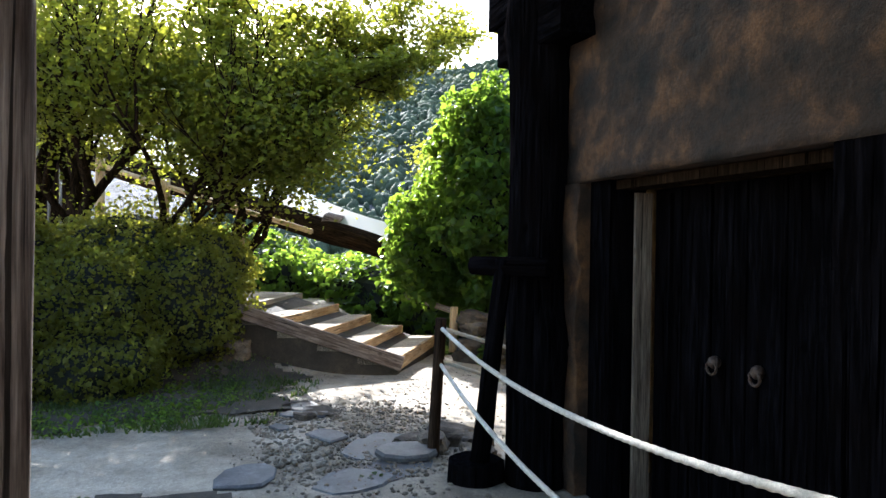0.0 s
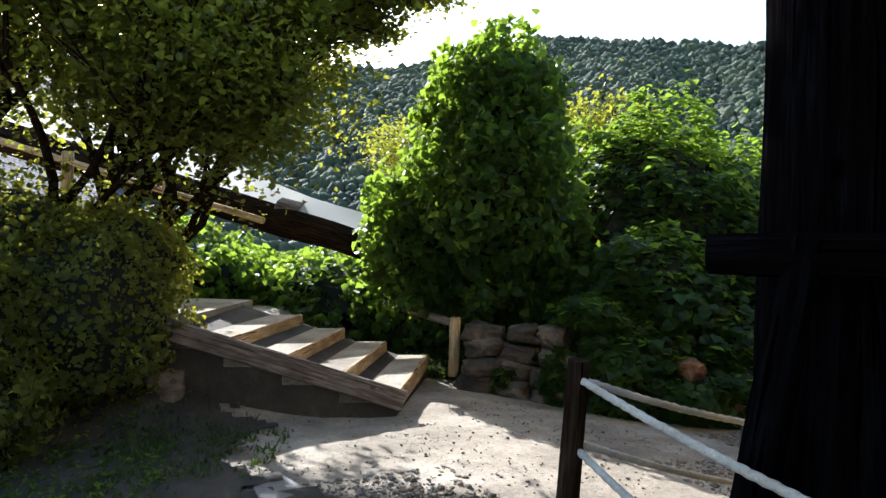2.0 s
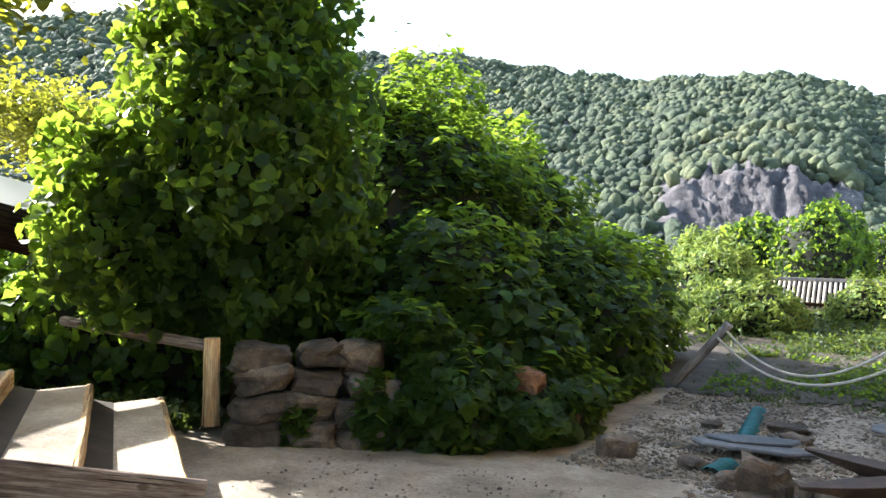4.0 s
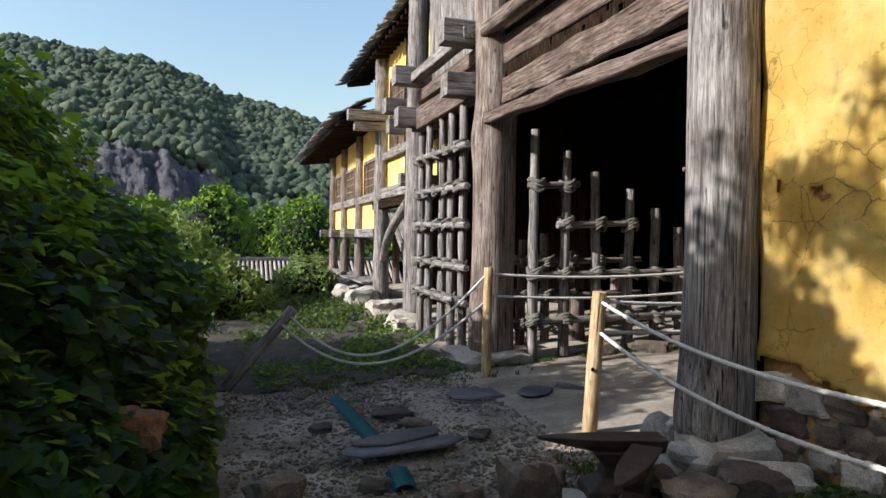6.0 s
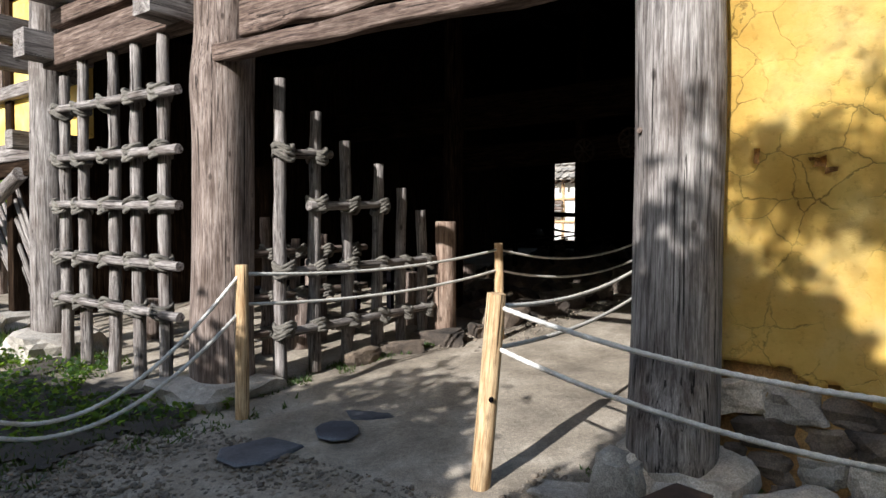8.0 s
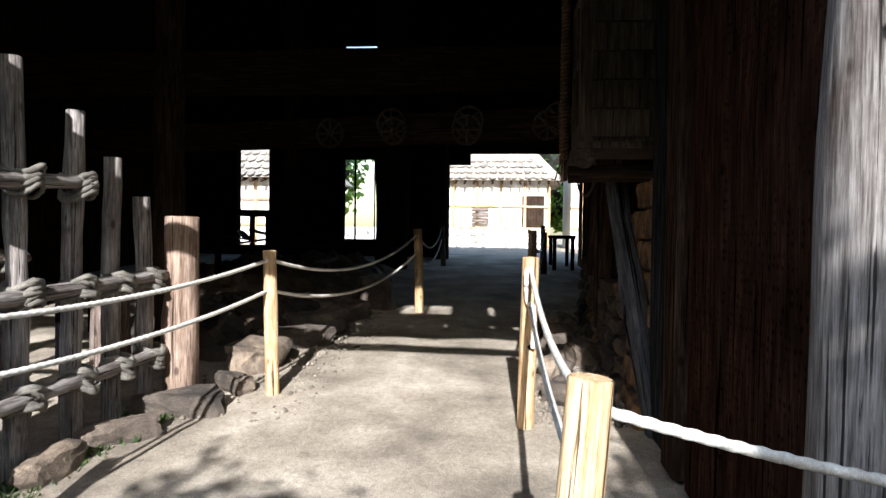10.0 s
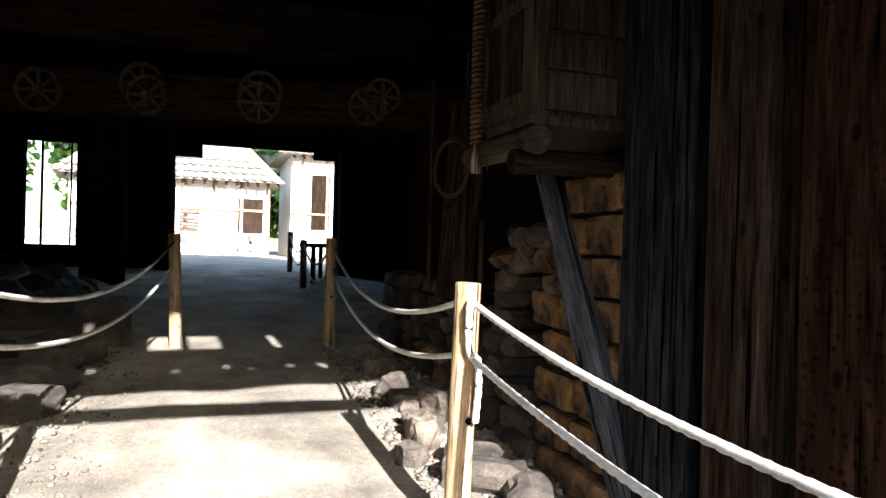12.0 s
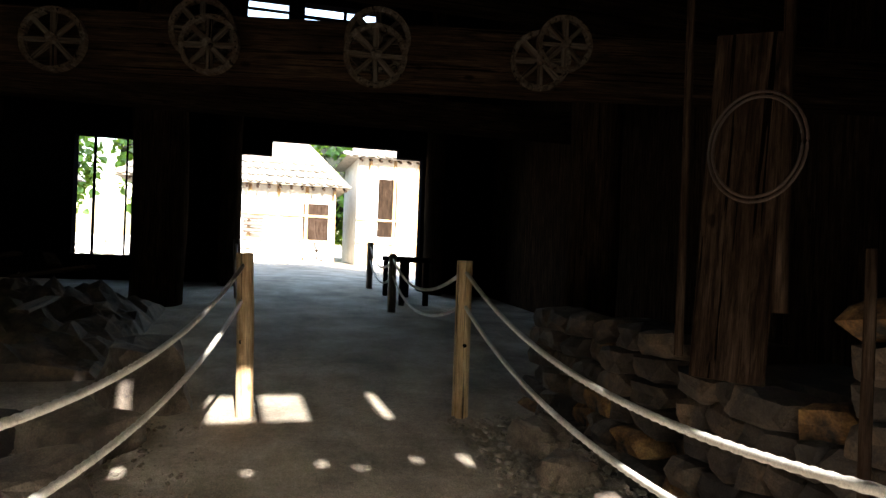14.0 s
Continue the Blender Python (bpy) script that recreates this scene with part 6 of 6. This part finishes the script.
for row in range(8):
    x = 4.12 + .06 * (row % 2)
    while x < 4.8:
        w = rnd.uniform(.3, .46)
        link("clay_block", block_mesh(w - .012, .3, .214, 560 + k), CLAY, hearth, Matrix.Translation((x + w / 2, 5.38 + rnd.uniform(-.02, .02) + max(0, .8 - .23 * row) * .12, .3 + .225 * row)) @ Matrix.Rotation(rnd.uniform(-.04, .04), 4, "Y"))
        x += w
        k += 1
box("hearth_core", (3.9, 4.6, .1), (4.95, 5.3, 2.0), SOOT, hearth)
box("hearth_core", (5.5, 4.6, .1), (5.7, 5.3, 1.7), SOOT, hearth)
# Black back of the hearth mouth: the recess's shade as colour.
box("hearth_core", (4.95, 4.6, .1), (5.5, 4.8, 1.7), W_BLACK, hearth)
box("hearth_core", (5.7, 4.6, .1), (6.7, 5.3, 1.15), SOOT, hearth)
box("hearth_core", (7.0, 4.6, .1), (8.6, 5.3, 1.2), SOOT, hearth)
stones("rubble_stone", [(5.4, 6.15, .15, .1, .16), (5.15, 6.3, .1, .09, .08), (5.65, 6.05, .14, .12, .1), (4.7, 6.0, .26, .14, .14), (6.2, 6.0, .16, .14, .1), (6.6, 6.0, .2, .12, .12), (7.2, 5.95, .18, .14, .12), (5.0, 5.95, .16, .13, .1), (7.7, 5.9, .2, .12, .14), (4.4, 5.9, .2, .14, .12), (6.0, 5.75, .2, .14, .16)],
       "grey broken stone heaped beside the passage", "stone", STONE, group="hearth rubble")
stones("kerb_stone", [(5.6, 8.9, .4, .25, .18), (6.4, 8.8, .4, .2, .16), (7.2, 8.8, .4, .25, .2), (8.0, 8.7, .3, .25, .2), (9.2, 8.5, .5, .3, .35)], "dull grey boulder edging the dark passage", "stone", STONE)

def heap(name, x0, x1, y0, y1, h, seed, label):
    bm = bmesh.new()
    nx_, ny_ = int((x1 - x0) / .12), int((y1 - y0) / .12)
    vs = [[bm.verts.new((x0 + (x1 - x0) * i / nx_, y0 + (y1 - y0) * j / ny_, g(x0 + (x1 - x0) * i / nx_, y0 + (y1 - y0) * j / ny_) - .03 + max(0, math.sin(math.pi * i / nx_) * math.sin(math.pi * j / ny_)) ** .4 * h * (.75 + .6 * noise.noise((i * .25, j * .25, seed)) + .35 * noise.noise((i * .9, j * .9, seed))))) for j in range(ny_ + 1)] for i in range(nx_ + 1)]
    for i in range(nx_):
        for j in range(ny_):
            bm.faces.new((vs[i][j], vs[i + 1][j], vs[i + 1][j + 1], vs[i][j + 1]))
    ob = one(name, bm, SOOT, label, "heap")
    ob["kind"] = "stuff"


# Made-up dark mounds that stand in for the unlit floor here.
heap("ash_heap", 5.6, 8.8, 9.0, 10.9, .45, 3, "low dark mound added to darken the floor beside the passage")
heap("ash_heap", 9.6, 13.6, 8.9, 12.4, .55, 5, "dark mound added to darken the floor under the far opening")
for i in range(16):
    x, y = 9.9 + (i * .53) % 3.3, 9.6 + (i * .81) % 2.6
    beam("scrap_board", (x, y, g(x, y) + .5 + .02 * i), (x + .9 * math.cos(i * 1.3), y + .7 * math.sin(i * 1.3), g(x, y) + .55 + .025 * i), .14, .03, W_DARK if i % 3 else W_CAB, None, "loose grey board lying on the added dark mound", "board", group="scrap boards")
# workbenches and blocks in the far bay
def table(x, y, w, d, h, label):
    z0 = g(x, y)
    root = thing("work_table", (x, y, z0), label, "table")
    box("top", (x - w / 2, y - d / 2, z0 + h - .08), (x + w / 2, y + d / 2, z0 + h), W_BLACK, root)
    for sx in (-1, 1):
        for sy in (-1, 1):
            box("leg", (x + sx * (w / 2 - .06) - .04, y + sy * (d / 2 - .06) - .04, z0), (x + sx * (w / 2 - .06) + .04, y + sy * (d / 2 - .06) + .04, z0 + h - .08), W_BLACK, root)


table(14.6, 5.4, 1.6, .5, .75, "dark low wooden work table beyond the rope")
table(11.0, 11.0, 1.6, 1.0, 1.3, "dark high wooden workbench by the far opening")
table(6.0, 11.0, 1.6, .8, .7, "dark wooden bench behind the lattice")
table(3.5, 11.4, 1.4, .8, .6, "old wooden bench behind the pole lattice")
for i, (x, y, h) in enumerate(((3.2, 10.3, .6), (5.0, 10.0, .7), (7.0, 10.5, .6), (2.6, 12.6, .5), (5.2, 12.2, .8))):
    log("wood_block", (x, y, g(x, y) - .03), (x, y, g(x, y) + h), .17, .16, W_BROWN, None, "upright round wooden block on the earth floor", "block", seg=14)

# ---- courtyard beyond ----
box("pavement", (17.4, -6, .70), (60, 26, .78), EARTH)
paving = thing("pavement", (20, 6, .78), "", "")
tagged(paving, kind="structure")
rp = random.Random(5)
PAVE = [slab_mesh(.56, .5, .045, 900 + i, 7) for i in range(8)]
for i in range(17):
    for j in range(14):
        link("paving_stone", PAVE[rp.randrange(8)], PAVING, paving, Matrix.Translation((17.3 + i * .52 + rp.uniform(-.05, .05) + (j % 2) * .2, 3.2 + j * .47 + rp.uniform(-.04, .04), .765)) @ Matrix.Rotation(rp.uniform(0, 6.28), 4, "Z"))


def cottage(x0, x1, y0, y1, z0, zw, zr, label):
    root = thing("cottage", ((x0 + x1) / 2, (y0 + y1) / 2, z0), label, "house")
    box("wall", (x0, y0, z0), (x1, y1, zw), WHITEWASH, root)
    bm = bmesh.new()
    o = .7
    cx, cy = (x0 + x1) / 2, (y0 + y1) / 2
    b = [bm.verts.new(p) for p in ((x0 - o, y0 - o, zw - .1), (x1 + o, y0 - o, zw - .1), (x1 + o, y1 + o, zw - .1), (x0 - o, y1 + o, zw - .1))]
    t = [bm.verts.new(p) for p in ((cx, y0 + 1.4, zr), (cx, y1 - 1.4, zr))]
    for f in ((b[0], b[1], t[0]), (b[2], b[3], t[1]), (b[1], b[2], t[1], t[0]), (b[3], b[0], t[0], t[1]), (b[3], b[2], b[1], b[0])):
        bm.faces.new(f)
    part("roof", bm, THATCH, root)
    rnd = random.Random(3)
    for r_ in range(4):
        y = y0 - o
        while y < y1 + o:
            w = rnd.uniform(.3, .5)
            if y > y0 - o + r_ * .5 and y < y1 + o - r_ * .6:
                link("shingle", slab_mesh(.7, w, .05, rnd.randint(0, 99), 6), THATCH, root, Matrix.Translation((x0 - o + .15 + r_ * .5, y + w / 2, zw - .05 + (zr - zw) * (r_ * .5 + .2) / (cx - x0 + o))) @ Matrix.Rotation(-.45, 4, "Y"))
            y += w
    box("door", (x0 - .05, y0 + .3, z0 + .0), (x0 - .003, y0 + 1.5, zw - .9), W_RED, root)
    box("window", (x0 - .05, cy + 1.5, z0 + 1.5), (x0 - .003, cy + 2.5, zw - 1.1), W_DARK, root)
    for i in range(int((y1 - y0 + 1) / .5)):
        log("rafter", (x0 - .75, y0 - .4 + i * .5, zw - .28), (x0, y0 - .4 + i * .5, zw - .1), .07, .07, W_RED, root, seg=7, rings=1, seed=i)
    for i in range(int((y1 - y0) / 1.3) + 1):
        log("wall_stud", (x0 - .04, y0 + .05 + i * 1.3, z0), (x0 - .04, y0 + .05 + i * 1.3, zw), .09, .08, W_POST, root, seg=8, rings=3, seed=i)
    for z in (z0 + 1.1, z0 + 2.3):
        log("wall_rail", (x0 - .07, y0, z), (x0 - .07, y1, z + .05), .07, .06, W_POST, root, seg=8, rings=5, seed=int(z * 9))
    for k in range(3):
        log("stacked_log", (x0 - .4, cy - 1.2, z0 + 1.5 + k * .3), (x0 - .4, cy - .3, z0 + 1.52 + k * .3), .1, .1, W_BROWN, root, seg=8, rings=2, seed=k)


cottage(36, 42, 4.5, 13.5, .8, 4.6, 7.2, "pale cottage with rough stone-shingle roof across the yard")
cottage(38, 44, -4.0, 3.2, .8, 6.4, 8.4, "two-storey pale house in full sun")
cottage(30, 35, 16.0, 26.0, .8, 4.2, 6.6, "low pale house with shingle roof")
w2 = thing("low_stone_wall", (30, 9, .8), "whitish dry stone wall in the sunny yard", "wall")
rnd = random.Random(8)
for row in range(3):
    y = 5.0
    while y < 20:
        w = rnd.uniform(.4, .8)
        link("stone", rock_mesh((.3, w / 2, .2), 700 + row * 50 + int(y), 2), WHITEWASH, w2, Matrix.Translation((31, y + w / 2, .95 + row * .36)))
        y += w
for i, (x, y) in enumerate(((50, 12), (52, 3), (48, 22), (50, -6))):
    leaf_thing("yard_tree", [(x, y, 6, 4, 4, 4), (x + 1, y + 2.5, 8, 3, 3, 3)], 3000, .4, L_KUDZU, "leafy tree behind the houses", "tree", 80 + i)
